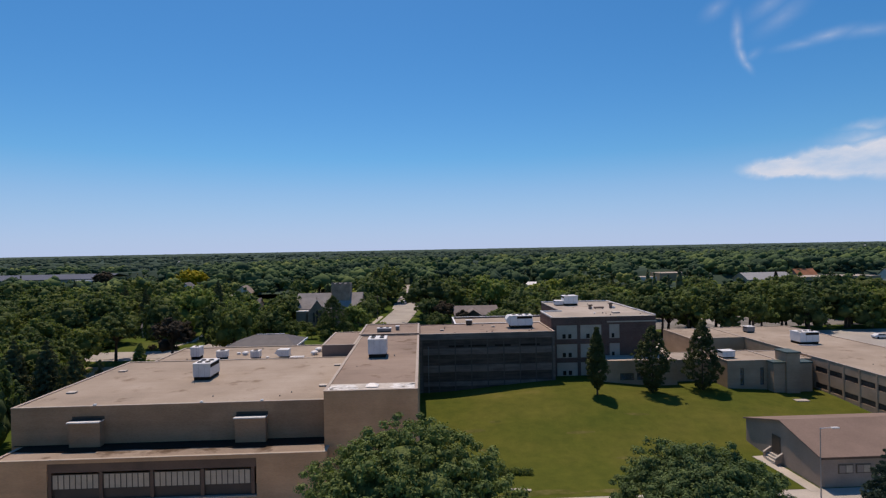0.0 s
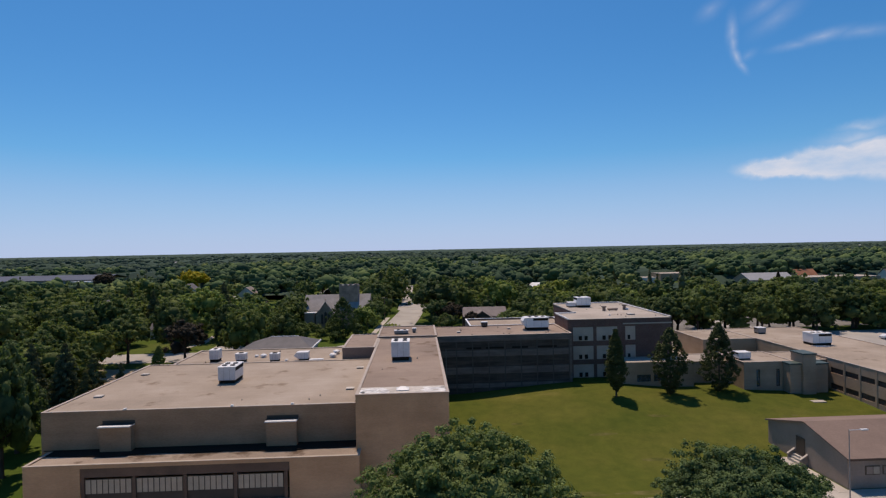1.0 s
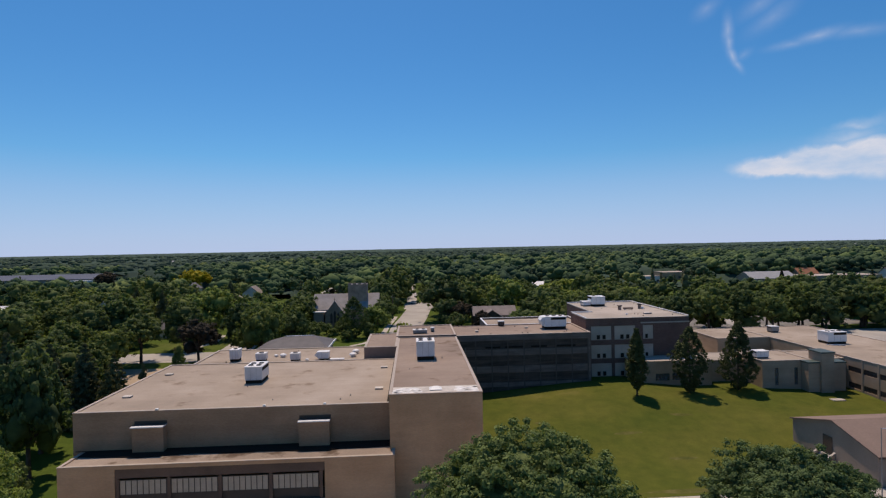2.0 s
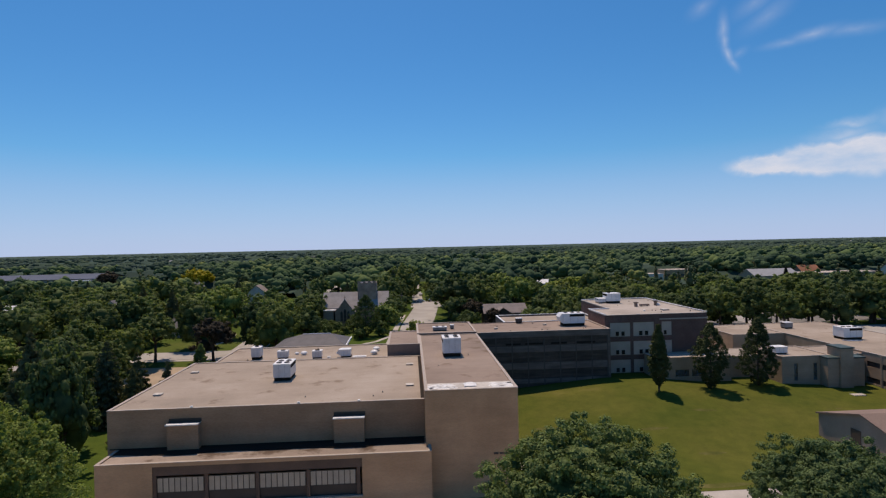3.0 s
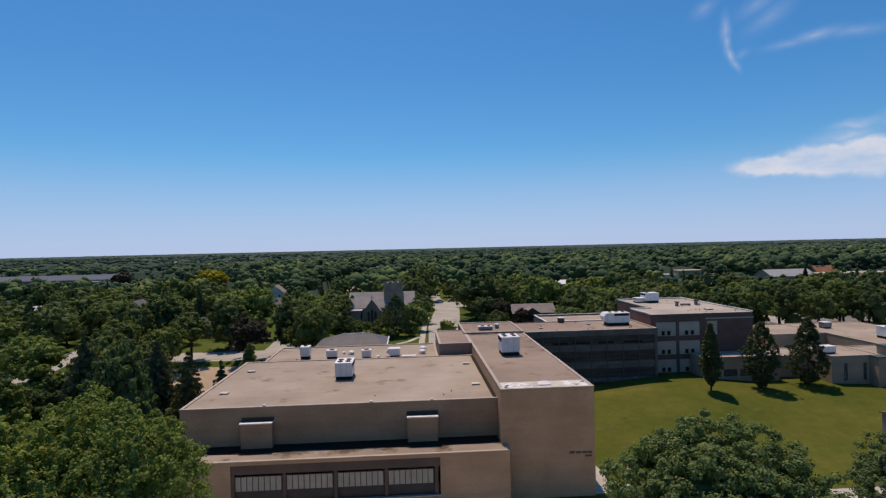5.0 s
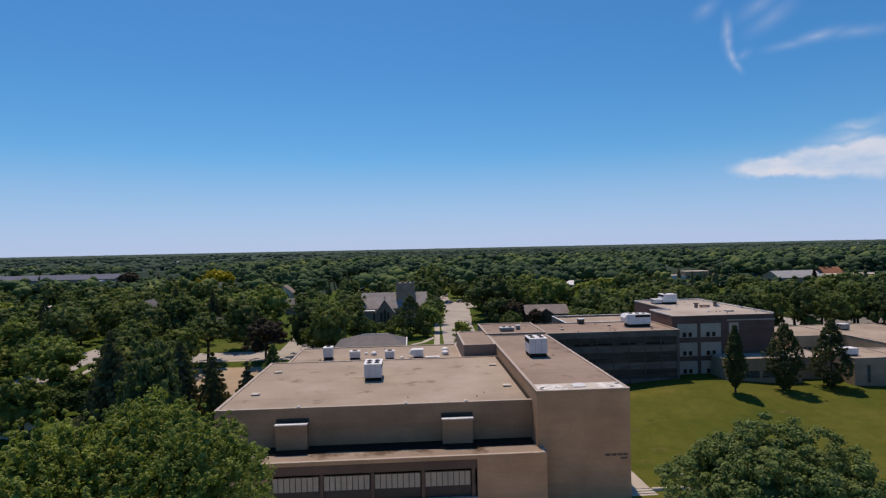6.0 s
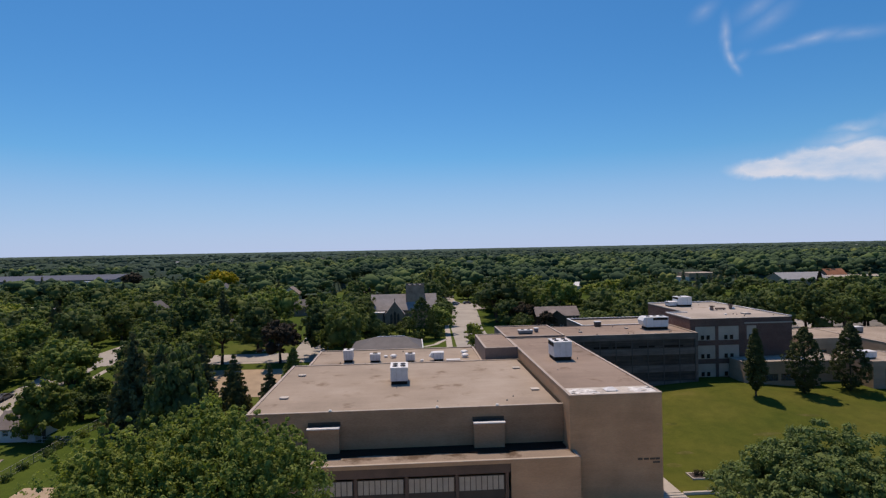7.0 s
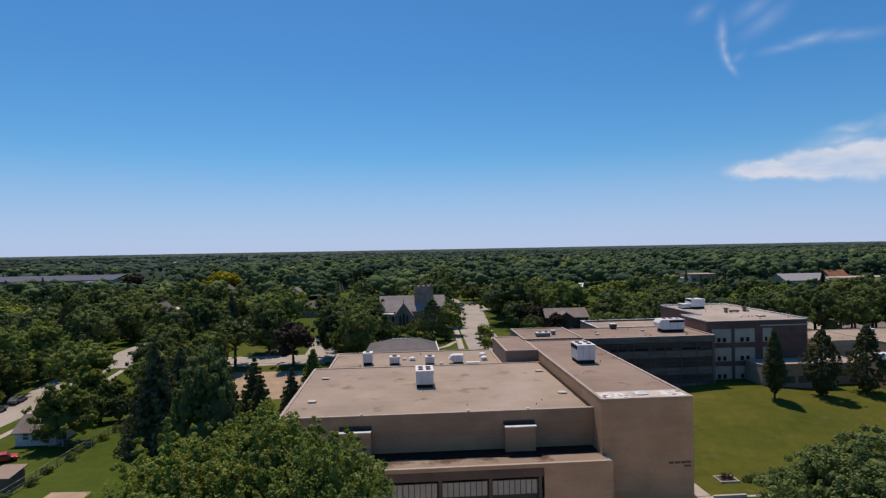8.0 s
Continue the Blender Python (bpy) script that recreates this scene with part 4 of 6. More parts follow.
# places that stay clear of trees: (x0, x1, y0, y1)
CLEAR = [(-62, 108, 50, 160), (-20, 0, 140, 296), (-13, -9, 282, 450), (-300, 320, 156, 169), (-128, -114, 0, 440), (-74, -63, 165, 500), (101, 111, 40, 420), (110, 212, 150, 172), (70, 150, 190, 206),
         (-52, -20, 158, 232), (8, 30, 190, 214), (-98, -58, 0, 136), (-95, -75, 160, 186), (-48, -18, 130, 150), (-115, -97, 96, 152), (-124, -113, 258, 290), (34, 50, 222, 262), (-3, 16, 172, 240), (-560, -370, 640, 800), (-232, -188, 328, 374), (-90, -56, 130, 152), (184, 212, 300, 345)]
# low ground in front of far roofs: (x / y from, to, y0, y1)
LOW = [(0.52, 0.90, 232, 392), (0.37, 0.49, 238, 440), (-0.84, -0.44, 330, 716)]   # smaller trees here
OPEN = [(-0.455, -0.36, 345, 440), (0.60, 0.90, 345, 392), (0.385, 0.49, 375, 440), (0.52, 0.66, 345, 380), (0.045, 0.145, 166, 213), (-0.84, -0.46, 690, 800), (-0.72, -0.46, 1300, 1430), (-0.30, -0.12, 1500, 1750), (0.5, 0.7, 1400, 1700), (0.17, 0.225, 275, 372), (0.015, 0.065, 290, 392), (-0.43, -0.39, 270, 378), (-0.345, -0.28, 225, 320), (-0.61, -0.53, 185, 262), (-0.80, -0.70, 210, 290), (-0.52, -0.43, 168, 204), (0.19, 0.26, 196, 224)]


def smaller(x, y):
    return 0.5 if any(a < x / y < b and c < y < d for a, b, c, d in LOW) else 1.0


def is_clear(x, y, m=0.0):
    return any(a - m < x < b + m and c - m < y < d + m for a, b, c, d in CLEAR) or any(a < x / y < b and c < y < d for a, b, c, d in OPEN)


rng = random.Random(17)
seen = []
for n in range(2600):
    y = 150 + 145 * rng.random()
    x = rng.uniform(-0.95, 0.9) * y - 12
    if is_clear(x, y, 2.5) or any((x - a) ** 2 + (y - b) ** 2 < 52 for a, b in seen):
        continue
    if len(seen) > 265:
        break
    seen.append((x, y))
    k = rng.random()
    s = rng.uniform(0.72, 1.35) * smaller(x, y)
    if k < 0.05:
        put(firs[1], x, y, s * 0.9, rng.uniform(0, 360))
    else:
        put((mid_kinds if y < 215 else far_kinds)[rng.randrange(6)], x, y, s, rng.uniform(0, 360), 0, rng.uniform(0.85, 1.15))
# nearer scatter outside the grounds
for n in range(70):
    x, y = rng.uniform(-190, -98), rng.uniform(70, 158)
    if is_clear(x, y, 3) or any((x - a) ** 2 + (y - b) ** 2 < 90 for a, b in seen):
        continue
    seen.append((x, y))
    put(near_kinds[rng.randrange(4)], x, y, rng.uniform(0.8, 1.2), rng.uniform(0, 360))
gold = broad_tree(140, 12.5, 7.0, 2.0, 260, 16, 0.9, M_LEAF_GOLD, "golden_tree", "golden-yellow crowned tree among green ones", 1.7, 9)
gold.location = (-172, 424, gz(-172, 424))
for p in near_kinds + mid_kinds + far_kinds + firs:
    discard(p)

# distant woods, past counting
rng = np.random.default_rng(7)


def woods(n, r0, r1, leaf, per, size, pw, lobes):
    """Round-topped crowns, each of some lobes with leaf sprays on top, past counting."""
    cs, rs, tone = [], [], []
    while len(cs) < n * lobes:
        y = r0 + (r1 - r0) * rng.random() ** pw
        x = rng.uniform(-1.0, 0.95) * y
        if is_clear(x, y, 4) or (r0 > 400 and noise.noise(Vector((x * 0.008, y * 0.005, 3.0))) < -0.45):
            continue
        low = smaller(x, y)
        s = size * rng.choice((0.6, 0.8, 1.0, 1.2, 1.35)) * rng.uniform(0.85, 1.1) * low
        z = gz(x, y) + s * 0.62 + rng.uniform(2.0, 5.0) * low
        own = np.clip(rng.normal(0.45 + 0.45 * noise.noise(Vector((x * 0.012, y * 0.006, 8.0))), 0.28), 0, 1)
        for k in range(lobes):
            if lobes == 1:
                q, h, r = 0.0, 0.0, s
            elif k == 0:
                q, h, r = 0.0, 0.25 * s, 0.72 * s
            else:
                h = rng.uniform(-0.35, 0.62)
                q, r = s * (0.78 - 0.55 * max(0.0, h)) * rng.uniform(0.8, 1.05), s * rng.uniform(0.26, 0.42)
                h *= s
            a = math.tau * k * 0.381966 + rng.uniform(-0.3, 0.3)
            cs.append((x + q * math.cos(a), y + q * math.sin(a), z + h))
            rs.append(r)
            tone.append(own)
    rs, tone = np.array(rs), np.array(tone)
    body = cores(rng, cs, rs * (0.82 if lobes > 1 else 1.0), 1, 0.78 if lobes > 1 else 0.55, 0.24)
    spray = leaf_arrays(rng, cs, rs, per, leaf, 0.82, jitter=0.4) if per else np.zeros((0, 3))
    me = quad_mesh("distant_woods", spray, M_CANOPY if r1 < 1000 else M_CANOPY_HAZED, body)
    me.attributes.new("tone", "FLOAT", "FACE").data.foreach_set("value", np.r_[np.repeat(tone, per), np.repeat(tone, 20)].astype(np.float32))
    return me


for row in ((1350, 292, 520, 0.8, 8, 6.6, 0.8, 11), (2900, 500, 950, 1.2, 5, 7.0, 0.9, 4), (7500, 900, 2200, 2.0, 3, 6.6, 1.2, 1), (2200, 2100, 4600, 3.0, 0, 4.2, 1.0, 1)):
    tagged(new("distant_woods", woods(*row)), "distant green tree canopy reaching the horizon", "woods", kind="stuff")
# the closed canopy between the crowns
rng = np.random.default_rng(23)
sx, sy = np.linspace(-1.02, 0.97, 330), np.geomspace(340, 4600, 200)
S, Yc = np.meshgrid(sx, sy)
Xc = S * Yc
Zc = ground_z(Xc, Yc)
Tc = np.zeros_like(Zc)
for j in range(len(sy)):
    for i in range(len(sx)):
        x, y = Xc[j, i], Yc[j, i]
        n1 = noise.noise(Vector((x * 0.03, y * 0.03, 1.0)))
        Tc[j, i] = 0.3 + 0.35 * n1 + 0.35 * noise.noise(Vector((x * 0.006, y * 0.003, 8.0)))
        if is_clear(x, y, 9) or (y > 400 and noise.noise(Vector((x * 0.008, y * 0.005, 3.0))) < -0.45):
            Zc[j, i] -= 1.5
        else:
            n2 = noise.noise(Vector((x * 0.09, y * 0.09, 2.0)))
            Zc[j, i] += (8.2 + 1.6 * n1 + 1.8 * n2) * smaller(x, y) * (0.35 + 0.65 * min(1.0, (y - 340) / 120))
n = len(sx)
me = bpy.data.meshes.new("distant_woods")
me.from_pydata(np.stack([Xc, Yc, Zc], 2).reshape(-1, 3).tolist(), [], [(j * n + i, j * n + i + 1, (j + 1) * n + i + 1, (j + 1) * n + i) for j in range(len(sy) - 1) for i in range(n - 1)])
me.materials.append(M_CANOPY_HAZED)
me.polygons.foreach_set("use_smooth", np.ones(len(me.polygons), bool))
me.attributes.new("tone", "FLOAT", "POINT").data.foreach_set("value", np.clip(Tc, 0, 1).reshape(-1).astype(np.float32))
tagged(new("distant_woods", me), "closed green canopy of the distant woods", "woods", kind="stuff")
# dark conifers dotted through the canopy
rng = np.random.default_rng(19)
tips, rads = [], []
while len(tips) < 900:
    y = 300 + 1300 * rng.random() ** 1.5
    x = rng.uniform(-1.0, 0.95) * y
    if is_clear(x, y, 4):
        continue
    h = rng.uniform(9, 17)
    base = gz(x, y)
    for f in (0.25, 0.5, 0.72, 0.9):
        tips.append((x, y, base + h * f))
        rads.append(0.24 * h * (1.05 - f))
tagged(new("distant_conifers", quad_mesh("distant_conifers", leaf_arrays(rng, tips, rads, 26, 0.9, 1.5), M_NEEDLE, cores(rng, tips, np.array(rads) * 0.8, 1, 1.5))), "dark conifers scattered through the distant woods", "woods", kind="stuff")

# ---- things on the roofs ----
def fan_ring(bm, x, y, z, r, h=0.12):
    tube(bm, (x, y, z), (x, y, z + h), r, r, 14)


def rooftop_unit(x0, x1, y0, y1, z0, z1, fans, label, mt=None, hood="", grille="left"):
    """A packaged air handler: curb, cabinet with seams, coil grille, fan openings, perhaps an intake hood."""
    u = thing("rooftop_unit", (x0 + x1) / 2, (y0 + y1) / 2, z0, label, "air conditioner", "rooftop units")
    mt = mt or M_GALV
    curb = 0.22 * (z1 - z0)
    part("curb", boxes((x0 + 0.12, x1 - 0.12, y0 + 0.12, y1 - 0.12, z0 - 0.1, z0 + curb)), M_BLACK, u, "dark base curb")
    part("cabinet", soft_box(x0, x1, y0, y1, z0 + curb, z1, 0.05), mt, u)
    part("top_rim", boxes((x0 - 0.05, x1 + 0.05, y0 - 0.05, y1 + 0.05, z1 - 0.12, z1 + 0.02)), M_WHITE, u)
    zc = z0 + curb
    gx0, gx1 = (x0 - 0.03, x0) if grille == "left" else (x1, x1 + 0.03)
    if grille != "front":
        part("coil_grille", boxes((gx0, gx1, y0 + 0.15, y1 - 0.2, z1 - 0.32 * (z1 - zc), z1 - 0.14)), M_BLACK, u, "dark coil grille")
    else:
        part("coil_grille", boxes((x0 + 0.3 * (x1 - x0), x1 - 0.12, y0 - 0.03, y0, z1 - 0.3 * (z1 - zc), z1 - 0.14)), M_BLACK, u, "dark coil grille")
    for k in (1, 2):
        xx = x0 + (x1 - x0) * k / 3
        part("panel_seam", boxes((xx - 0.012, xx + 0.012, y0 - 0.012, y0, zc + 0.08, z1 - 0.14)), M_STEEL, u)
    for fx, fy, r in fans:
        bm = bmesh.new()
        fan_ring(bm, x0 + fx * (x1 - x0), y0 + fy * (y1 - y0), z1 + 0.02, r)
        fan = part("fan_ring", bm, M_STEEL, u)
        bm = bmesh.new()
        fan_ring(bm, x0 + fx * (x1 - x0), y0 + fy * (y1 - y0), z1 + 0.141, r * 0.86, 0.02)
        part("fan_grille", bm, M_BLACK, fan)
    if hood == "left":
        bm = bmesh.new()
        prism(bm, [(x0 - 0.85, z1 - 0.75), (x0 - 0.35, z1 - 0.05), (x0 - 0.06, z1 - 0.02), (x0 - 0.06, zc + 0.1), (x0 - 0.55, zc + 0.5)], "y", y0 + 0.1, y1 - 0.1)
        part("intake_hood", bm, M_WHITE, u, "white sloping intake hood")
    return u


rooftop_unit(-36.4, -33.7, 90.2, 94.4, 8.58, 11.3, ((0.27, 0.25, 0.42), (0.73, 0.25, 0.42), (0.27, 0.62, 0.42), (0.73, 0.62, 0.42)), "tall white air handler on the hall roof", grille="right")
rooftop_unit(-9.3, -6.25, 95.0, 98.8, 10.46, 13.7, ((0.25, 0.3, 0.4), (0.75, 0.3, 0.4), (0.25, 0.72, 0.4), (0.75, 0.72, 0.4)), "tall white air handler on the stage roof", grille="left")
rooftop_unit(19.6, 24.6, 125.2, 128.4, 10.48, 13.3, ((0.2, 0.5, 0.45), (0.5, 0.5, 0.45), (0.8, 0.5, 0.45)), "white air handler with a hood on the wing roof", M_WHITE, "left", "front")
rooftop_unit(37.0, 40.6, 145.6, 149.0, 13.02, 15.6, ((0.3, 0.5, 0.4),), "white cabinet on the brick building roof", M_WHITE)
rooftop_unit(34.9, 37.0, 146.4, 149.0, 13.02, 14.3, (), "low grey cabinet on the brick building roof")
rooftop_unit(87.6, 92.2, 127.6, 131.2, 4.66, 7.6, ((0.2, 0.4, 0.5), (0.5, 0.4, 0.5), (0.8, 0.4, 0.5)), "long white air handler on the east wing roof", M_WHITE, "", "front")
rooftop_unit(85.8, 88.0, 146.0, 148.0, 4.66, 6.4, (), "small grey cabinet on the east wing roof", M_STEEL)
rooftop_unit(62.9, 65.6, 116.0, 118.2, 4.36, 6.0, (), "white rounded ventilator on the link roof", M_WHITE)
rooftop_unit(-46.4, -44.6, 114.0, 116.2, 7.5, 9.9, ((0.5, 0.5, 0.4),), "tall grey-blue ventilator on the back roof")
rooftop_unit(-41.2, -39.2, 113.6, 115.2, 7.5, 9.1, ((0.5, 0.5, 0.5),), "small grey ventilator on the back roof")
rooftop_unit(-34.2, -32.4, 112.6, 114.2, 7.5, 9.1, ((0.5, 0.5, 0.5),), "small grey ventilator on the back roof")
rooftop_unit(-28.7, -26.7, 112.8, 114.6, 7.5, 9.2, (), "white hooded ventilator on the back roof", M_WHITE, "left")
rooftop_unit(-9.9, -6.9, 122.0, 123.4, 10.8, 11.7, ((0.3, 0.5, 0.35), (0.75, 0.5, 0.35)), "low dark condenser row on the wing roof", M_STEEL)
rooftop_unit(-6.0, -5.2, 124.0, 125.0, 10.8, 11.8, (), "small grey condenser on the wing roof", M_STEEL)
rooftop_unit(10.2, 11.6, 132.0, 133.2, 10.44, 11.7, (), "small rusty brown exhaust box", M_BROWN)
rooftop_unit(-26.2, -23.6, 111.6, 112.6, 7.5, 7.95, (), "low flat white skylight curb", M_WHITE)


def hatch(x, y, z, w, d, h=0.22):
    u = thing("roof_hatch", x, y, z, "small pale metal roof hatch", "roof hatch", "roof hatches")
    part("kerb", boxes((x - w / 2 + 0.06, x + w / 2 - 0.06, y - d / 2 + 0.06, y + d / 2 - 0.06, z - 0.05, z + h)), M_STEEL, u)
    part("lid", soft_box(x - w / 2, x + w / 2, y - d / 2, y + d / 2, z + h, z + h + 0.1, 0.03), M_EDGE, u, "pale dusty lid")


for x, y, z, w, d in ((-51.4, 84.2, 8.56, 1.2, 1.0), (-51.5, 98.5, 8.56, 1.2, 1.0), (-15.0, 84.4, 8.56, 1.2, 1.0), (-15.0, 99.0, 8.56, 1.2, 1.0), 
                      (44.6, 128.5, 13.02, 1.6, 1.6), (4.2, 124.4, 10.48, 0.8, 0.8), (16.0, 128.0, 10.48, 0.8, 0.6)):
    hatch(x, y, z, w, d)


def dome(x, y, z, r):
    u = thing("mushroom_vent", x, y, z, "small white domed roof vent", "roof vent", "roof vents")
    bm = bmesh.new()
    tube(bm, (x, y, z - 0.1), (x, y, z + 0.5 * r), r * 0.6, r * 0.6, 12)
    part("neck", bm, M_GALV, u)
    bm = bmesh.new()
    for k in range(4):
        a, b = k / 4 * 1.45, (k + 1) / 4 * 1.45
        tube(bm, (x, y, z + 0.5 * r + 0.6 * r * math.sin(a)), (x, y, z + 0.5 * r + 0.6 * r * math.sin(b)), r * math.cos(a), r * math.cos(b), 14)
    part("cap", bm, M_WHITE, u)


cap = thing("hipped_vent", -6.9, 75.3, 10.6, "low white hipped roof vent on a grey curb", "roof vent")
part("curb", boxes((-7.6, -6.2, 74.75, 75.85, 10.55, 10.72)), M_GALV, cap)
bm = bmesh.new()
v = [bm.verts.new(p) for p in ((-7.75, 74.6, 10.72), (-6.05, 74.6, 10.72), (-6.05, 76.0, 10.72), (-7.75, 76.0, 10.72), (-7.2, 75.3, 11.08), (-6.6, 75.3, 11.08))]
for f in ((0, 1, 5, 4), (1, 2, 5), (2, 3, 4, 5), (3, 0, 4), (3, 2, 1, 0)):
    bm.faces.new([v[i] for i in f])
part("cap", bm, M_WHITE, cap)
for x, y, z, r in ((-36.7, 117.7, 7.5, 0.7), (-22.0, 119.6, 7.5, 0.8), (-22.2, 115.9, 7.5, 0.8), (-38.3, 118.4, 7.5, 0.45), (-31.0, 113.2, 7.5, 0.4), (47.4, 138, 13.02, 0.5), (41.8, 138.5, 13.02, 0.5), (39.5, 128, 13.02, 0.3)):
    dome(x, y, z, r)


def pipe_stub(x, y, z, h, r=0.07):
    u = thing("vent_pipe", x, y, z, "short dark vent pipe on the roof", "vent pipe", "vent pipes")
    bm = bmesh.new()
    tube(bm, (x, y, z - 0.05), (x, y, z + h), r, r, 8)
    part("pipe", bm, M_STEEL, u)
    bm = bmesh.new()
    tube(bm, (x, y, z), (x, y, z + 0.12), r * 2.4, r * 1.2, 8)
    part("boot", bm, M_BLACK, u)


rng = random.Random(9)
for x0, x1, y0, y1, z, n in ((-53, -15, 79, 104, 8.56, 4), (-12, -2, 80, 116, 10.46, 2), (-50, -20, 109, 125, 7.5, 6), (2, 26, 121, 132, 10.48, 7), (30, 50, 124, 150, 13.02, 8), (83, 101, 70, 150, 4.66, 5)):
    for k in range(n):
        pipe_stub(rng.uniform(x0, x1), rng.uniform(y0, y1), z, rng.uniform(0.15, 0.4))

# white repair patches along the stage roof's front edge
rng = random.Random(3)
for k in range(100):
    x = rng.uniform(-12.4, -8.9) if k % 2 else rng.uniform(-4.2, -1.4)
    y = 73.95 + 2.5 * rng.random() ** 1.3
    n = rng.randint(5, 8)
    r = rng.uniform(0.25, 0.7)
    bm = bmesh.new()
    prism(bm, [(x + r * rng.uniform(0.6, 1.2) * math.cos(math.tau * j / n), y + 0.7 * r * rng.uniform(0.6, 1.2) * math.sin(math.tau * j / n)) for j in range(n)], "z", 10.53, 10.616 + 0.004 * (k % 5))
    part("coating_patch", bm, M_TAR, stage, "flaking white roof coating")
part("roof_edge_strip", boxes((-12.6, -1.25, 73.7, 77.0, 10.53, 10.608)), M_EDGE, stage, "paler roof strip at the edge")
for x in (-44.0, -30.0, -22.0):
    part("scupper", soft_box(x, x + 0.35, 76.4, 76.75, 8.78, 8.98, 0.04), M_WHITE, hall)
part("wall_vent", boxes((-34.0, -33.5, 76.54, 76.6, 6.1, 6.4)), M_BROWN, hall)
for x, y, h in ((41.2, 137.0, 0.9), (46.8, 138.4, 1.0)):
    u = thing("exhaust_vent", x, y, 13.02, "rusty brown exhaust vent with a rain hood", "roof vent", "exhaust vents")
    part("stack", boxes((x - 0.3, x + 0.3, y - 0.3, y + 0.3, 12.95, 13.02 + h)), M_SHEDROOF, u)
    part("rain_hood", boxes((x - 0.5, x + 0.5, y - 0.45, y + 0.45, 13.06 + h, 13.26 + h)), M_BROWN, u, "dark rain hood")
    part("bracket", boxes((x - 0.05, x + 0.05, y - 0.05, y + 0.05, 13.0 + h, 13.08 + h)), M_STEEL, u)
duct = thing("roof_duct", 43.2, 137.2, 13.02, "low brown sheet-metal duct on the roof", "duct")
part("trunking", soft_box(42.2, 44.6, 136.8, 137.5, 13.2, 13.6, 0.05), M_SHEDROOF, duct)
for x in (42.5, 44.2):
    part("support", boxes((x, x + 0.12, 136.9, 137.4, 12.95, 13.22)), M_STEEL, duct)
coil = thing("pipe_run", 89.0, 126.6, 4.66, "pale pipe run beside the air handler", "pipes")
for k, (a, b) in enumerate((((86.6, 126.9), (89.6, 126.3)), ((87.2, 126.2), (90.2, 125.6)))):
    bm = bmesh.new()
    tube(bm, (a[0], a[1], 4.85), (b[0], b[1], 4.85), 0.09, 0.09, 8)
    part("pipe", bm, M_GALV, coil)
    part("sleeper", boxes((a[0] + 0.5, a[0] + 0.7, a[1] - 0.5, a[1] + 0.3, 4.6, 4.8)), M_WOOD, coil)
part("downpipe", boxes((1.0, 1.12, 118.85, 118.97, -3.0, 8.0)), M_STEEL, wing)

# ---- grounds ----
lamp_post = thing("street_lamp", 49.7, 68.9, gz(49.7, 68.9), "slender grey steel street lamp with a flat head", "street lamp")
bm = bmesh.new()
tube(bm, (49.7, 68.9, gz(49.7, 68.9) - 0.3), (49.7, 68.9, 5.4), 0.085, 0.05, 10)
part("pole", bm, M_LAMP, lamp_post)
bm = bmesh.new()
tube(bm, (49.7, 68.9, 5.3), (51.0, 68.6, 5.45), 0.05, 0.04, 8)
part("arm", bm, M_GALV, lamp_post)
part("lamp_head", soft_box(50.9, 51.9, 68.4, 68.75, 5.36, 5.52, 0.05), M_WHITE, lamp_post)

# worn, dry streaks in the lawn
rng = random.Random(41)
for x, y, a, b in ((8.5, 96, 2.2, 0.7), (12.5, 99, 1.4, 0.5), (6.0, 84.5, 1.3, 0.8), (9.5, 88.5, 1.6, 0.6), (26, 93, 2.4, 0.6), (38, 99, 2.8, 0.5), (61, 98.5, 0.6, 0.4), (63.2, 98.8, 0.6, 0.4), (31, 84, 2.2, 0.6), (15, 73.4, 6.0, 0.9), (26, 73.3, 5.0, 0.7), (8.2, 76.6, 1.6, 0.7), (45, 73.5, 3.0, 0.8)):
    bm = bmesh.new()
    ring = [(x + a * math.cos(math.tau * k / 14) * rng.uniform(0.65, 1.15), y + b * math.sin(math.tau * k / 14) * rng.uniform(0.65, 1.15)) for k in range(14)]
    bm.faces.new([bm.verts.new((px_, py_, gz(px_, py_) + 0.045)) for px_, py_ in ring])
    bmesh.ops.triangulate(bm, faces=bm.faces)
    solo("worn_patch", bm, M_DRY, "dry yellowish worn patch in the lawn", "bare patch", kind="structure")
bed = thing("flower_bed", 7.6, 80.4, gz(7.6, 80.4), "stone-edged flower bed with dark shrub on the lawn", "flower bed")
bz = gz(7.6, 80.4)
for r in ((6.2, 9.0, 79.3, 79.5), (6.2, 9.0, 81.3, 81.5), (6.2, 6.4, 79.5, 81.3), (8.8, 9.0, 79.5, 81.3)):
    part("edging_stone", boxes((*r, bz - 0.2, bz + 0.25)), M_CONC, bed)
part("soil", boxes((6.4, 8.8, 79.5, 81.3, bz - 0.2, bz + 0.18)), M_BROWN, bed)
g = np.random.default_rng(4)
shrub = new("shrub", quad_mesh("shrub", leaf_arrays(g, g.uniform((-0.7, -0.5, 0.3), (0.7, 0.5, 0.7), (10, 3)), np.full(10, 0.4), 40, 0.16), M_LEAF_RED))
shrub.parent = bed
hz = gz(12.5, 79.5)
hd = thing("hedge", 12.4, 79.6, hz, "low clipped dark green hedge on the lawn", "hedge")
ob = new("foliage", quad_mesh("hedge", leaf_arrays(g, np.stack([np.linspace(-2.6, 2.6, 26), g.uniform(-0.3, 0.3, 26), g.uniform(0.3, 0.7, 26)], 1), np.full(26, 0.55), 60, 0.16), M_LEAF_B))
ob.parent = hd
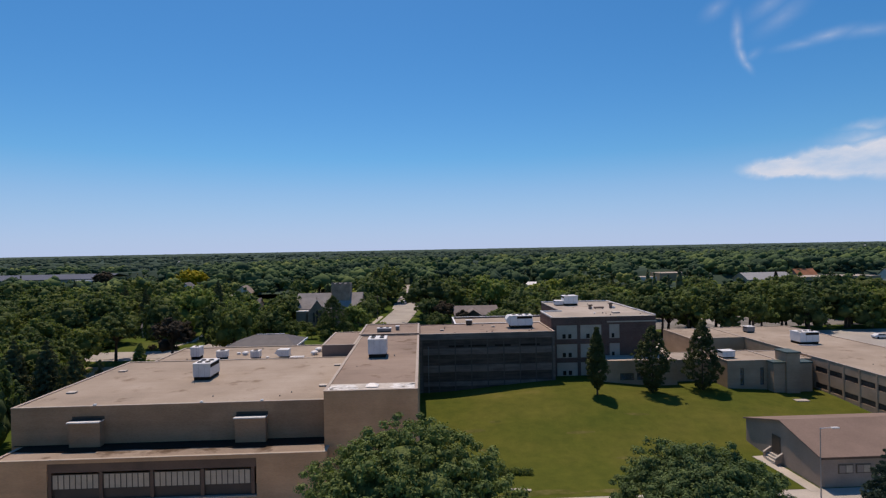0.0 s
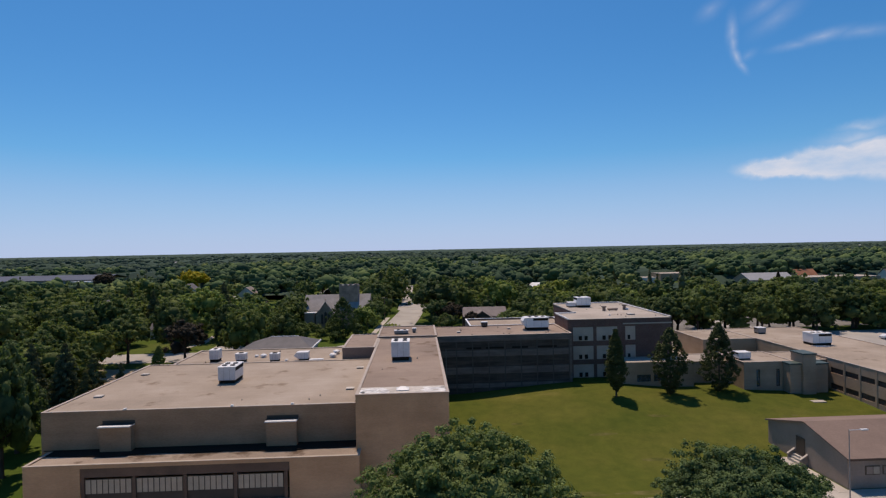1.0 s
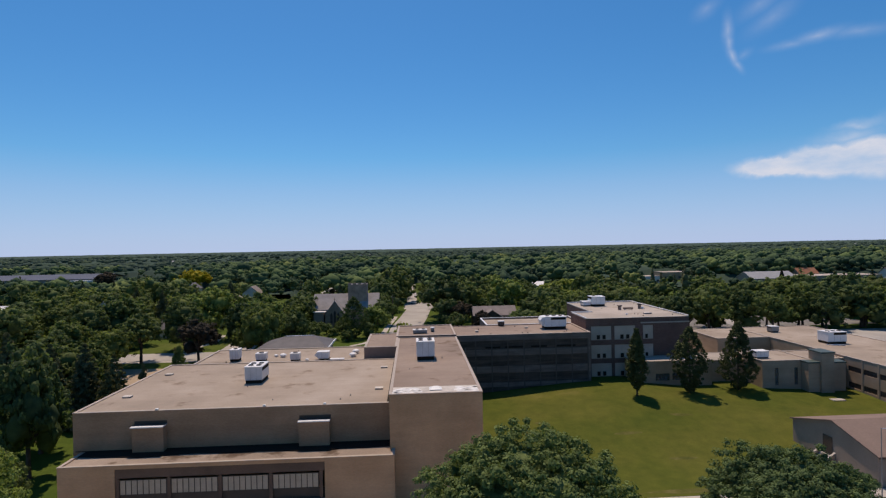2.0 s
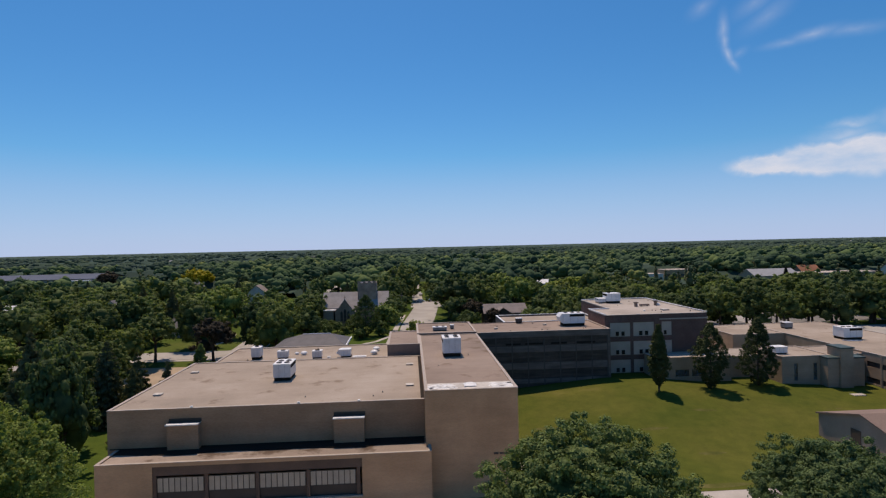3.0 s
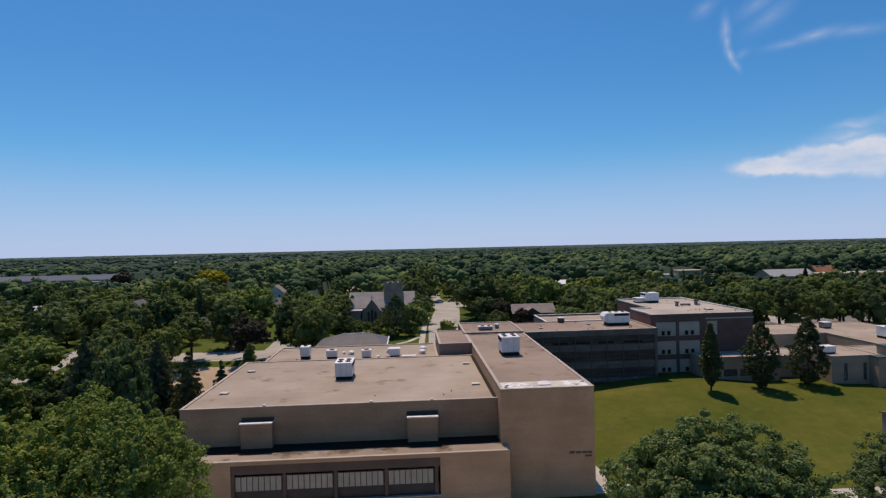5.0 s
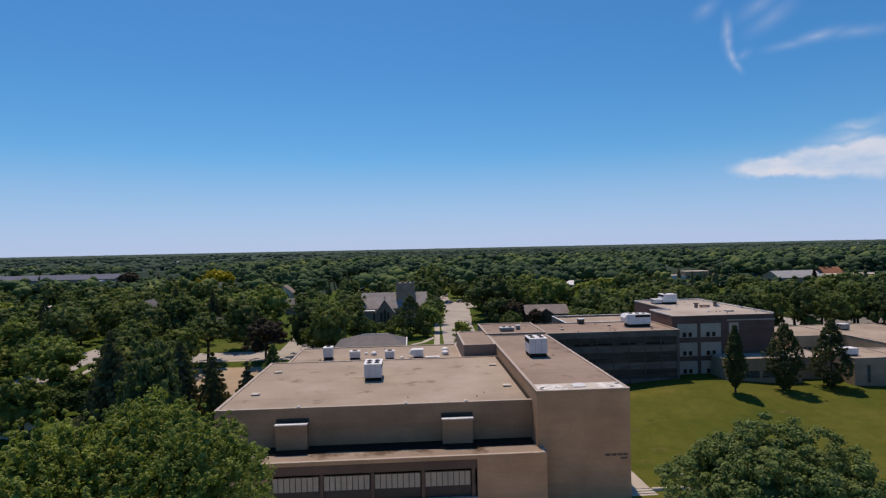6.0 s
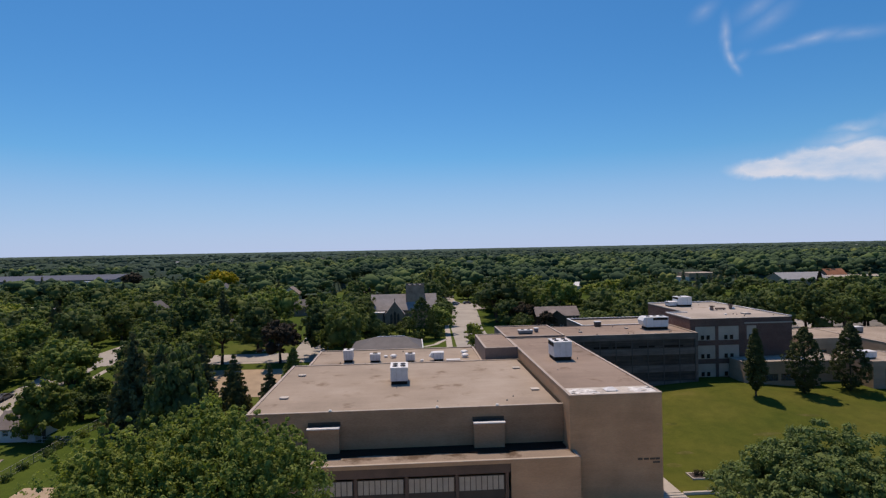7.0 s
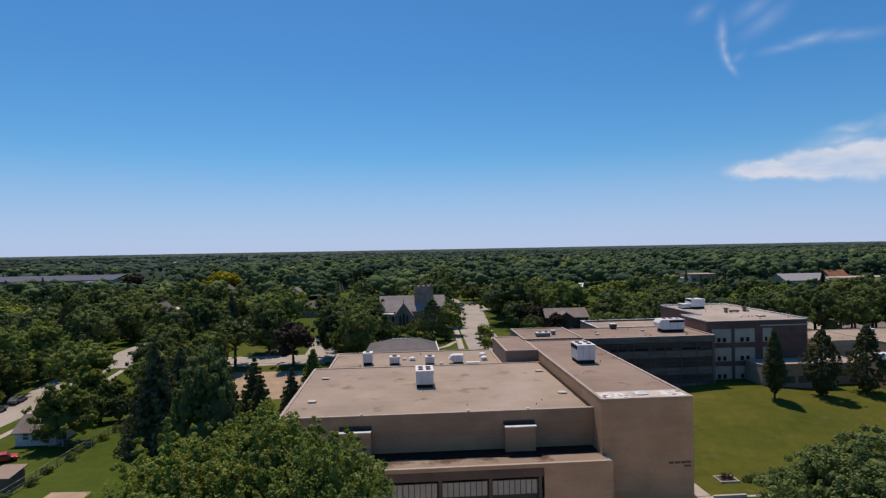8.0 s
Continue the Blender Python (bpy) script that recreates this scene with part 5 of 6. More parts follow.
solo("manhole_slab", boxes((71.5, 74.0, 105.2, 106.6, gz(72, 106) - 0.2, gz(72, 106) + 0.12)), M_CONC, "small pale concrete slab in the lawn", "slab")

# ---- houses ----
def house(x, y, w, d, eave, ridge, walls, roof, label, along="x", category="house", base=None):
    """A gabled house with openings in its camera-facing and west walls."""
    z = gz(x, y) if base is None else base
    h = thing("house", x, y, z, label, category)
    x0, x1, y0, y1 = x - w / 2, x + w / 2, y - d / 2, y + d / 2
    k = 0.25
    n = max(2, int(w / 3.2))
    holes = [(x0 + (i + 0.5) * w / n - 0.55, x0 + (i + 0.5) * w / n + 0.55, z + 1.0 + 2.8 * s, z + 2.3 + 2.8 * s) for i in range(n) for s in range(2 if eave > 4.6 else 1)]
    for axis, u0, u1, v0, v1, hs in (("x", x0, x1, y0, y0 + k, holes), ("x", x0, x1, y1 - k, y1, ()), ("y", y0 + k, y1 - k, x0, x0 + k, ()), ("y", y0 + k, y1 - k, x1 - k, x1, ())):
        bm = bmesh.new()
        wall_slab(bm, axis, u0, u1, v0, v1, z - 0.5, z + eave, hs)
        part("wall", bm, walls, h)
    for a, b, c, e in holes:
        pane_window(h, a, b, c, e, y0 + 0.08, M_WHITE, 1, 2, 0.07)
    o = 0.45
    if along == "x":
        mid = y
        for s0, s1 in ((y0 - o, mid), (y1 + o, mid)):
            bm = bmesh.new()
            t = 0.18
            dz = (ridge - eave) * o / (d / 2)
            prism(bm, [(s0, z + eave - dz), (s1, z + ridge), (s1, z + ridge + t), (s0, z + eave - dz + t)], "x", x0 - o, x1 + o)
            part("roof", bm, roof, h)
        for xa in (x0, x1 - k):
            bm = bmesh.new()
            prism(bm, [(y0, z + eave), (y1, z + eave), (mid, z + ridge)], "x", xa, xa + k)
            part("gable", bm, walls, h)
    else:
        mid = x
        for s0, s1 in ((x0 - o, mid), (x1 + o, mid)):
            bm = bmesh.new()
            t = 0.18
            dz = (ridge - eave) * o / (w / 2)
            prism(bm, [(s0, z + eave - dz), (s1, z + ridge), (s1, z + ridge + t), (s0, z + eave - dz + t)], "y", y0 - o, y1 + o)
            part("roof", bm, roof, h)
        for ya in (y0, y1 - k):
            bm = bmesh.new()
            prism(bm, [(x0, z + eave), (x1, z + eave), (mid, z + ridge)], "y", ya, ya + k)
            part("gable", bm, walls, h)
    return h


house(19, 203, 15, 10, 4.9, 7.5, M_BROWN, M_SHINGLE, "long brown house with a shingle roof")
house(17.5, 197.5, 7, 6, 4.6, 7.0, M_BROWN, M_SHINGLE, "brown house wing with a gable towards the school", "y")
house(-92, 200, 8, 8, 3.4, 6.4, M_SIDING, M_SLATE, "white house with a grey roof and porch")
house(-152, 371, 9, 9, 5.6, 9.0, M_SIDING, M_SLATE, "tall white house among trees", "y")
house(-144, 256, 9, 9, 4.8, 8.4, M_SIDING, M_SLATE, "pale grey gabled house among trees", "y")
house(-97, 312, 9, 9, 6.2, 9.8, M_SIDING, M_SHINGLE, "white house with a dark chimney roof", "y")
house(-80, 263, 11, 9, 3.6, 7.0, M_STUCCO, M_SLATE, "grey roofed bungalow among trees")
house(49, 217, 9, 8, 4.0, 7.4, M_STUCCO, M_SLATE, "grey shingled bungalow behind the school")
house(73, 361, 12, 10, 3.2, 5.4, M_SIDING, M_WHITE, "bungalow with a bright white roof")
house(16, 383, 22, 12, 4.2, 6.4, M_STUCCO, M_SLATE, "long grey-roofed building down the street")
house(-209, 284, 13, 9, 2.8, 4.6, M_SIDING, M_WHITE, "low bungalow with a bright pale roof")
house(-141, 262, 8, 7, 3.4, 5.6, M_SIDING, M_WHITE, "small pale bungalow among trees")
house(224, 362, 30, 18, 4.4, 8.4, M_STUCCO, M_HALLROOF, "broad hall with a pale grey metal roof", "x", "hall")
house(269, 388, 14, 10, 5.0, 8.8, M_STUCCO, M_CLAY, "house with a terracotta roof among trees")
house(330, 380, 16, 10, 4.6, 8.2, M_SIDING, M_SLATE, "large grey-roofed house at the town's edge")
house(-60, 420, 12, 9, 4.6, 8.0, M_SIDING, M_SLATE, "pale house far down the side street")
house(55, 470, 14, 10, 5.5, 9.5, M_SIDING, M_SLATE, "large grey-roofed house far off among trees")

# flat-roofed buildings in the town
def flat_hall(x0, x1, y0, y1, h, walls, roof, label, n=0):
    z = gz((x0 + x1) / 2, (y0 + y1) / 2)
    b = thing("flat_roofed_building", (x0 + x1) / 2, (y0 + y1) / 2, z, label, "building")
    holes = [(x0 + (i + 0.25) * (x1 - x0) / n, x0 + (i + 0.75) * (x1 - x0) / n, z + 1.2, z + 2.8) for i in range(n)]
    block(b, x0, x1, y0, y1, z - 0.5, z + h, walls, roof, M_COPING, front=holes)
    for a, c, d, e in holes:
        pane_window(b, a, c, d, e, y0 + 0.1, M_BROWN, 2, 1, 0.08)


flat_hall(147, 165, 390, 404, 5.2, M_SIDING, M_ROOF_C, "long white low building beyond the trees", 5)
flat_hall(181, 203, 422, 440, 6.0, M_TAN_PALE, M_ROOF_C, "pale flat-roofed building beyond the trees", 4)
flat_hall(246, 301, 358, 378, 5.0, M_STUCCO, M_ROOF_C, "long pale flat-roofed building at the east side", 6)
flat_hall(316, 352, 330, 352, 4.2, M_STUCCO, M_ROOF_C, "pale flat-roofed shop building at the east side", 4)
flat_hall(-49, -28, 430, 445, 4.4, M_STUCCO, M_ROOF_C, "pale low building far down the street", 3)

gray = thing("chapel_hall", -39.5, 142, gz(-39.5, 142), "low hall with a broad grey hipped shingle roof", "hall")
gzz = gz(-39.5, 142)
part("wall", boxes((-46.6, -30.9, 136.2, 148.0, gzz - 1.5, 6.0)), M_STUCCO, gray)
bm = bmesh.new()
v = [bm.verts.new(p) for p in ((-47.4, 135.5, 6.0), (-30.3, 135.5, 6.0), (-30.3, 148.7, 6.0), (-47.4, 148.7, 6.0), (-41.4, 142, 8.1), (-34.6, 142, 8.1))]
for f in ((0, 1, 5, 4), (1, 2, 5), (2, 3, 4, 5), (3, 0, 4), (3, 2, 1, 0)):
    bm.faces.new([v[i] for i in f])
part("roof", bm, M_SLATE, gray, "grey shingle roof")
part("barge_board", boxes((-30.35, -30.1, 135.4, 148.7, 5.75, 6.12)), M_WHITE, gray, "white fascia board")
part("ridge_cap", boxes((-41.4, -34.6, 141.8, 142.2, 8.08, 8.16)), M_GALV, gray)

# ---- church ----
church = thing("church", -36, 216, 0, "stone church with a grey slate roof and square tower", "church")
for r in ((-47.4, -23.4, 213.0, 213.6), (-47.4, -23.4, 226.0, 226.6)):
    part("wall", boxes((r[0], r[1], r[2], r[3], -0.5, 6.8)), M_STONE, church)
for x0 in (-47.4, -24.0):
    bm = bmesh.new()
    prism(bm, [(213.62, -0.5), (225.98, -0.5), (225.98, 6.8), (219.8, 11.6), (213.62, 6.8)], "x", x0, x0 + 0.6)
    part("gable_wall", bm, M_STONE, church)
for s0 in (212.5, 227.1):
    bm = bmesh.new()
    prism(bm, [(s0, 6.4), (219.8, 11.8), (219.8, 12.1), (s0, 6.7)], "x", -47.9, -22.9)
    part("roof", bm, M_CHURCHROOF, church, "grey slate slope")
bm = bmesh.new()
prism(bm, [(-42.2, -0.5), (-35.2, -0.5), (-35.2, 5.4), (-38.7, 10.0), (-42.2, 5.4)], "y", 208.6, 213.0)
part("transept", bm, M_STONE, church, "dark stone gable with a tall window")
for sx in (-1, 1):
    bm = bmesh.new()
    prism(bm, [(-38.7, 10.05), (-38.7 + sx * 3.75, 5.1), (-38.7 + sx * 3.75, 5.35), (-38.7, 10.35)], "y", 208.3, 214.5)
    part("roof", bm, M_CHURCHROOF, church)
for k in range(3):
    bm = bmesh.new()
    c = -38.7 + (k - 1) * 1.25
    top = 6.9 if k == 1 else 6.0
    prism(bm, [(c - 0.42, 2.2), (c + 0.42, 2.2), (c + 0.42, top - 0.7), (c, top), (c - 0.42, top - 0.7)], "y", 208.45, 208.6)
    part("lancet_window", bm, M_SCREEN, church, "tall pointed window")
part("porch", boxes((-46.6, -43.0, 209.8, 212.98, -0.5, 6.0)), M_STUCCO, church, "plain pale porch wall")
part("porch_roof", boxes((-47.0, -42.4, 209.4, 212.98, 6.0, 6.3)), M_WHITE, church, "bright white flat porch roof")
part("tower", boxes((-34.6, -27.6, 216.0, 223.0, -0.5, 15.6)), M_STONE, church, "square stone tower")
for a in range(4):
    part("merlon", boxes((-34.6 + a * 1.95, -33.5 + a * 1.95, 215.95, 216.35, 15.6, 16.3)), M_STONE, church)
part("tower_cap", boxes((-34.4, -27.8, 216.4, 222.8, 15.6, 15.72)), M_SLATE, church)
bm = boxes((-38.78, -38.62, 208.3, 208.45, 10.3, 11.6), (-39.1, -38.3, 208.3, 208.45, 10.95, 11.1))
part("cross", bm, M_STONE, church)

# ---- warehouse far to the west ----
wh = thing("warehouse", -455, 740, -7, "very long blue-grey metal warehouse beyond the trees", "warehouse")
part("wall", boxes((-640, -400, 722, 723, -9, -2.8)), M_HALLROOF, wh)
part("wall", boxes((-400, -399, 722, 782, -9, -2.8)), M_HALLROOF, wh)
bm = bmesh.new()
prism(bm, [(720, -2.6), (752, 2.6), (784, -2.6), (784, -3.0), (752, 2.2), (720, -3.0)], "x", -644, -396)
part("roof", bm, M_BLUEROOF, wh, "long blue-grey metal roof")
part("loading_dock", boxes((-430, -405, 710, 721.9, -9, -4.2)), M_GALV, wh)

# ---- garden side to the west: garage, fences, huts ----
house(-102.6, 108.4, 6.8, 6.4, 2.5, 4.6, M_SIDING, M_SHINGLE, "small white garage with a brown shingle roof", "x", "garage")


def picket_run(x0, y0, x1, y1, h, label, mt, gap=2.4):
    n = int(math.hypot(x1 - x0, y1 - y0) / gap)
    f = thing("fence", x0, y0, gz(x0, y0), label, "fence")
    pts = [(x0 + (x1 - x0) * k / n, y0 + (y1 - y0) * k / n) for k in range(n + 1)]
    for x, y in pts:
        bm = bmesh.new()
        tube(bm, (x, y, gz(x, y) - 0.3), (x, y, gz(x, y) + h), 0.045, 0.045, 6)
        part("post", bm, mt, f)
    for (ax, ay), (bx, by) in zip(pts, pts[1:]):
        for q in (0.08, 0.5, 0.97):
            bm = bmesh.new()
            tube(bm, (ax, ay, gz(ax, ay) + h * q), (bx, by, gz(bx, by) + h * q), 0.025, 0.025, 5)
            part("rail", bm, mt, f)
        bm = bmesh.new()
        for j in range(8):
            q = (j + 0.5) / 8
            x, y = ax + (bx - ax) * q, ay + (by - ay) * q
            tube(bm, (x, y, gz(x, y) + 0.05), (x, y, gz(x, y) + h * 0.97), 0.012, 0.012, 4)
        part("infill", bm, mt, f)


picket_run(-93.2, 70, -92.4, 122, 1.5, "grey chain-link fence along the grass", M_STEEL)
picket_run(-92.6, 104, -100, 104.5, 1.2, "pale grey garden fence by the garage", M_GALV)
g = np.random.default_rng(44)
for x, y, r in ((-92.9, 83, 0.7), (-92.6, 88, 0.9), (-92.9, 92.5, 0.8), (-92.4, 98, 1.1), (-93.3, 101.5, 1.0), (-95.5, 103.2, 0.9), (-92.2, 107, 1.2), (-92.0, 112, 1.0)):
    sh = thing("shrub", x, y, gz(x, y), "small dark green shrub at the fence", "shrub", "shrubs along the fence")
    ob = new("foliage", quad_mesh("shrub", leaf_arrays(g, g.uniform((-r, -r, 0.2), (r, r, 1.4 * r), (14, 3)) * 0.7, np.full(14, r * 0.5), 30, 0.2), M_LEAF_B))
    ob.parent = sh
hutb = thing("garden_hut", -95.6, 87.5, gz(-95.6, 87.5), "small dark garden hut with a pale metal roof", "garden hut")
gb = gz(-95.6, 87.5)
part("wall", boxes((-97.2, -94.2, 86.0, 89.4, gb - 0.3, gb + 1.9)), M_WOOD, hutb)
bm = bmesh.new()
prism(bm, [(85.6, gb + 1.85), (89.8, gb + 2.35), (89.8, gb + 2.45), (85.6, gb + 1.95)], "x", -97.5, -93.9)
part("roof", bm, M_STUCCO, hutb)
solo("earth_patch", sheet(np.linspace(-88.0, -82.5, 6), np.linspace(80.5, 85.2, 5), 0.035), M_DIRT, "worn bare earth patch in the grass", "bare patch", kind="structure")


def car(x, y, spin, paint, label):
    z = gz(x, y) + 0.05
    c = thing("car", 0, 0, 0, label, "car", "parked cars")
    bm = bmesh.new()
    prism(bm, [(-2.2, 0.35), (2.2, 0.35), (2.25, 0.75), (1.3, 0.92), (0.75, 1.4), (-1.1, 1.45), (-1.75, 0.98), (-2.25, 0.9)], "y", -0.88, 0.88)
    bmesh.ops.bevel(bm, geom=bm.edges[:], offset=0.06, segments=2, affect="EDGES", profile=0.5)
    part("body", bm, paint, c)
    for s in (-1, 1):
        bm = bmesh.new()
        prism(bm, [(-1.45, 0.98), (1.1, 0.98), (0.7, 1.33), (-1.05, 1.37)], "y", s * 0.885 - 0.01, s * 0.885 + 0.01)
        part("side_glass", bm, M_SCREEN, c)
    bm = bmesh.new()
    prism(bm, [(1.28, 0.95), (0.8, 1.37), (0.82, 1.39), (1.32, 0.97)], "y", -0.72, 0.72)
    part("windscreen", bm, M_SCREEN, c)
    for wx in (-1.35, 1.4):
        for s in (-1, 1):
            bm = bmesh.new()
            tube(bm, (wx, s * 0.72, 0.33), (wx, s * 0.92, 0.33), 0.33, 0.33, 14)
            part("wheel", bm, M_RUBBER, c)
    c.matrix_basis = pose(x, y, z, 0, 0, spin)


for x, y, s, p, lab in ((-124.2, 127, 90, M_GREYCAR, "grey car parked at the kerb"), (-124.4, 134, 90, M_GREYCAR, "dark grey car parked at the kerb"), (-66, 190, 80, M_WHITECAR, "white car parked on the side street"),
                        (-9.5, 292.5, 5, M_WHITECAR, "white car parked across the street end"), (-3.6, 293, 8, M_GREYCAR, "grey car parked across the street end"), (2.4, 292, 0, M_REDCAR, "dark red car parked across the street end"), (134, 160, 0, M_WHITECAR, "white car in the car park"),
                        (140, 161, 0, M_GREYCAR, "grey car in the car park"), (-103.2, 97.6, 30, M_REDCAR, "red car in a garden"), (-49, 30.5, 20, M_WHITECAR, "white car under the trees"), (-8.5, 330, 90, M_GREYCAR, "grey car parked on the street")):
    car(x, y, s, p, lab)

def utility_pole(x, y, h, label):
    z = gz(x, y)
    p = thing("utility_pole", x, y, z, label, "utility pole")
    bm = bmesh.new()
    tube(bm, (x, y, z - 0.3), (x, y, z + h), 0.17, 0.11, 8)
    part("pole", bm, M_WOOD, p)
    part("crossarm", boxes((x - 1.2, x + 1.2, y - 0.06, y + 0.06, z + h - 0.9, z + h - 0.75)), M_WOOD, p)
    for k in (-1.0, -0.4, 0.4, 1.0):
        bm = bmesh.new()
        tube(bm, (x + k, y, z + h - 0.75), (x + k, y, z + h - 0.55), 0.05, 0.03, 6)
        part("insulator", bm, M_GALV, p)


silo = thing("silo", 266, 408, gz(266, 408), "small white domed silo among trees", "silo")
bm = bmesh.new()
tube(bm, (266, 408, gz(266, 408) - 0.3), (266, 408, 7.6), 2.4, 2.4, 20)
part("drum", bm, M_GALV, silo)
bm = bmesh.new()
for k in range(4):
    a, b = k / 4 * 1.5, (k + 1) / 4 * 1.5
    tube(bm, (266, 408, 7.6 + 2.0 * math.sin(a)), (266, 408, 7.6 + 2.0 * math.sin(b)), 2.6 * math.cos(a), 2.6 * math.cos(b), 20)
part("dome", bm, M_WHITE, silo, "bright white dome")
utility_pole(-18.4, 231, 10.0, "brown wooden utility pole beside the street")

# ---- farms and fields far off ----
for x0, x1, y0, y1, mt, lab in ((-1150, -620, 1300, 1480, M_DIRT, "pale tan field near the horizon"), (-420, -230, 1540, 1720, M_DIRT, "pale tan field near the horizon"), (760, 1100, 1440, 1660, M_DIRT, "pale tan field near the horizon")):
    solo("field", sheet(np.linspace(x0, x1, 14), np.linspace(y0, y1, 8), 0.25), mt, lab, "field", kind="structure")
rng = random.Random(12)
for k in range(20):
    y = rng.uniform(620, 1700)
    x = rng.uniform(-0.78, 0.85) * y
    if x / y < -0.44 and y < 900:
        continue
    house(x, y, rng.uniform(10, 18), rng.uniform(8, 12), rng.uniform(7, 9), rng.uniform(10, 13), M_SIDING, rng.choice((M_SLATE, M_SHINGLE, M_HALLROOF)), "pale farmhouse far off above the trees", rng.choice("xy"))

# ---- clouds ----
def cloud(name, az0, az1, el0, el1, scale, stretch, lo, hi, edge, seed, ragged, label):
    """A thin sheet of ice cloud, far off, its edges eaten away by noise."""
    m = bpy.data.materials.new(name)
    m.use_nodes = True
    t = m.node_tree
    t.nodes.remove(t.nodes["Principled BSDF"])
    uv = t.nodes.new("ShaderNodeTexCoord").outputs["UV"]
    mp = t.nodes.new("ShaderNodeMapping")
    mp.inputs["Scale"].default_value, mp.inputs["Location"].default_value = (scale / stretch, scale, 1), (seed, seed * 0.7, 0)
    t.links.new(uv, mp.inputs["Vector"])
    f = noise_node(t, mp.outputs[0], 1.0, 7.0, 0.6)
    warp = t.nodes.new("ShaderNodeTexNoise")   # frays the edges
    warp.inputs["Scale"].default_value, warp.inputs["Detail"].default_value = 0.9, 5.0
    t.links.new(uv, warp.inputs["Vector"])
    off = t.nodes.new("ShaderNodeVectorMath")
    off.operation, off.inputs[1].default_value = "SUBTRACT", (0.5, 0.5, 0.5)
    t.links.new(warp.outputs["Color"], off.inputs[0])
    add = t.nodes.new("ShaderNodeVectorMath")
    add.operation, add.inputs[1].default_value = "MULTIPLY_ADD", (ragged, ragged, 0)
    t.links.new(off.outputs[0], add.inputs[0])
    t.links.new(uv, add.inputs[2])
    body = edge(t, add.outputs[0])
    mul = t.nodes.new("ShaderNodeMath")
    mul.operation = "MULTIPLY"
    t.links.new(ramp_node(t, f, [(lo, (0.15, 0.15, 0.15)), (hi, (1, 1, 1))]), mul.inputs[0])
    t.links.new(body, mul.inputs[1])
    em = t.nodes.new("ShaderNodeEmission")
    em.inputs["Color"].default_value, em.inputs["Strength"].default_value = (0.71, 0.83, 1.0, 1), 0.82
    tr = t.nodes.new("ShaderNodeBsdfTransparent")
    mx = t.nodes.new("ShaderNodeMixShader")
    t.links.new(mul.outputs[0], mx.inputs[0])
    t.links.new(tr.outputs[0], mx.inputs[1])
    t.links.new(em.outputs[0], mx.inputs[2])
    t.links.new(mx.outputs[0], t.nodes["Material Output"].inputs["Surface"])
    bm = bmesh.new()
    layer = bm.loops.layers.uv.new()
    R, n = 4780.0, 12
    at = lambda u, w: Vector((R * math.sin(radians(az0 + (az1 - az0) * u)), R * math.cos(radians(az0 + (az1 - az0) * u)), 29 + R * math.tan(radians(el0 + (el1 - el0) * w))))
    for i in range(n):
        for j in range(4):
            cs = [(i / n, j / 4), ((i + 1) / n, j / 4), ((i + 1) / n, (j + 1) / 4), (i / n, (j + 1) / 4)]
            face = bm.faces.new([bm.verts.new(at(*c)) for c in cs])
            for loop, c in zip(face.loops, cs):
                loop[layer].uv = (az0 + (az1 - az0) * c[0], el0 + (el1 - el0) * c[1])
    ob = solo(name, bm, m, label, "cloud", kind="structure")
    ob.visible_shadow = False
    return ob


def blob(points):
    """A soft body for a cloud: the nearest of some strokes (u, v, radius u, radius v, strength)."""
    def build(t, uv):
        best = None
        for u, v, ru, rv, turn, gain in points:
            mp = t.nodes.new("ShaderNodeMapping")
            mp.vector_type = "TEXTURE"
            mp.inputs["Location"].default_value = (u, v, 0)
            mp.inputs["Rotation"].default_value = (0, 0, radians(turn))
            mp.inputs["Scale"].default_value = (ru, rv, 1)
            t.links.new(uv, mp.inputs["Vector"])
            g = t.nodes.new("ShaderNodeTexGradient")
            g.gradient_type = "QUADRATIC_SPHERE"
            t.links.new(mp.outputs[0], g.inputs["Vector"])
            k = t.nodes.new("ShaderNodeMath")
            k.operation, k.inputs[1].default_value = "MULTIPLY", gain
            t.links.new(g.outputs["Fac"], k.inputs[0])
            if best is None:
                best = k.outputs[0]
            else:
                mxx = t.nodes.new("ShaderNodeMath")
                mxx.operation = "MAXIMUM"
                t.links.new(best, mxx.inputs[0])
                t.links.new(k.outputs[0], mxx.inputs[1])
                best = mxx.outputs[0]
        c = t.nodes.new("ShaderNodeMath")
        c.operation, c.use_clamp = "MULTIPLY", True
        c.inputs[1].default_value = 1.0
        t.links.new(best, c.inputs[0])
        return c.outputs[0]
    return build


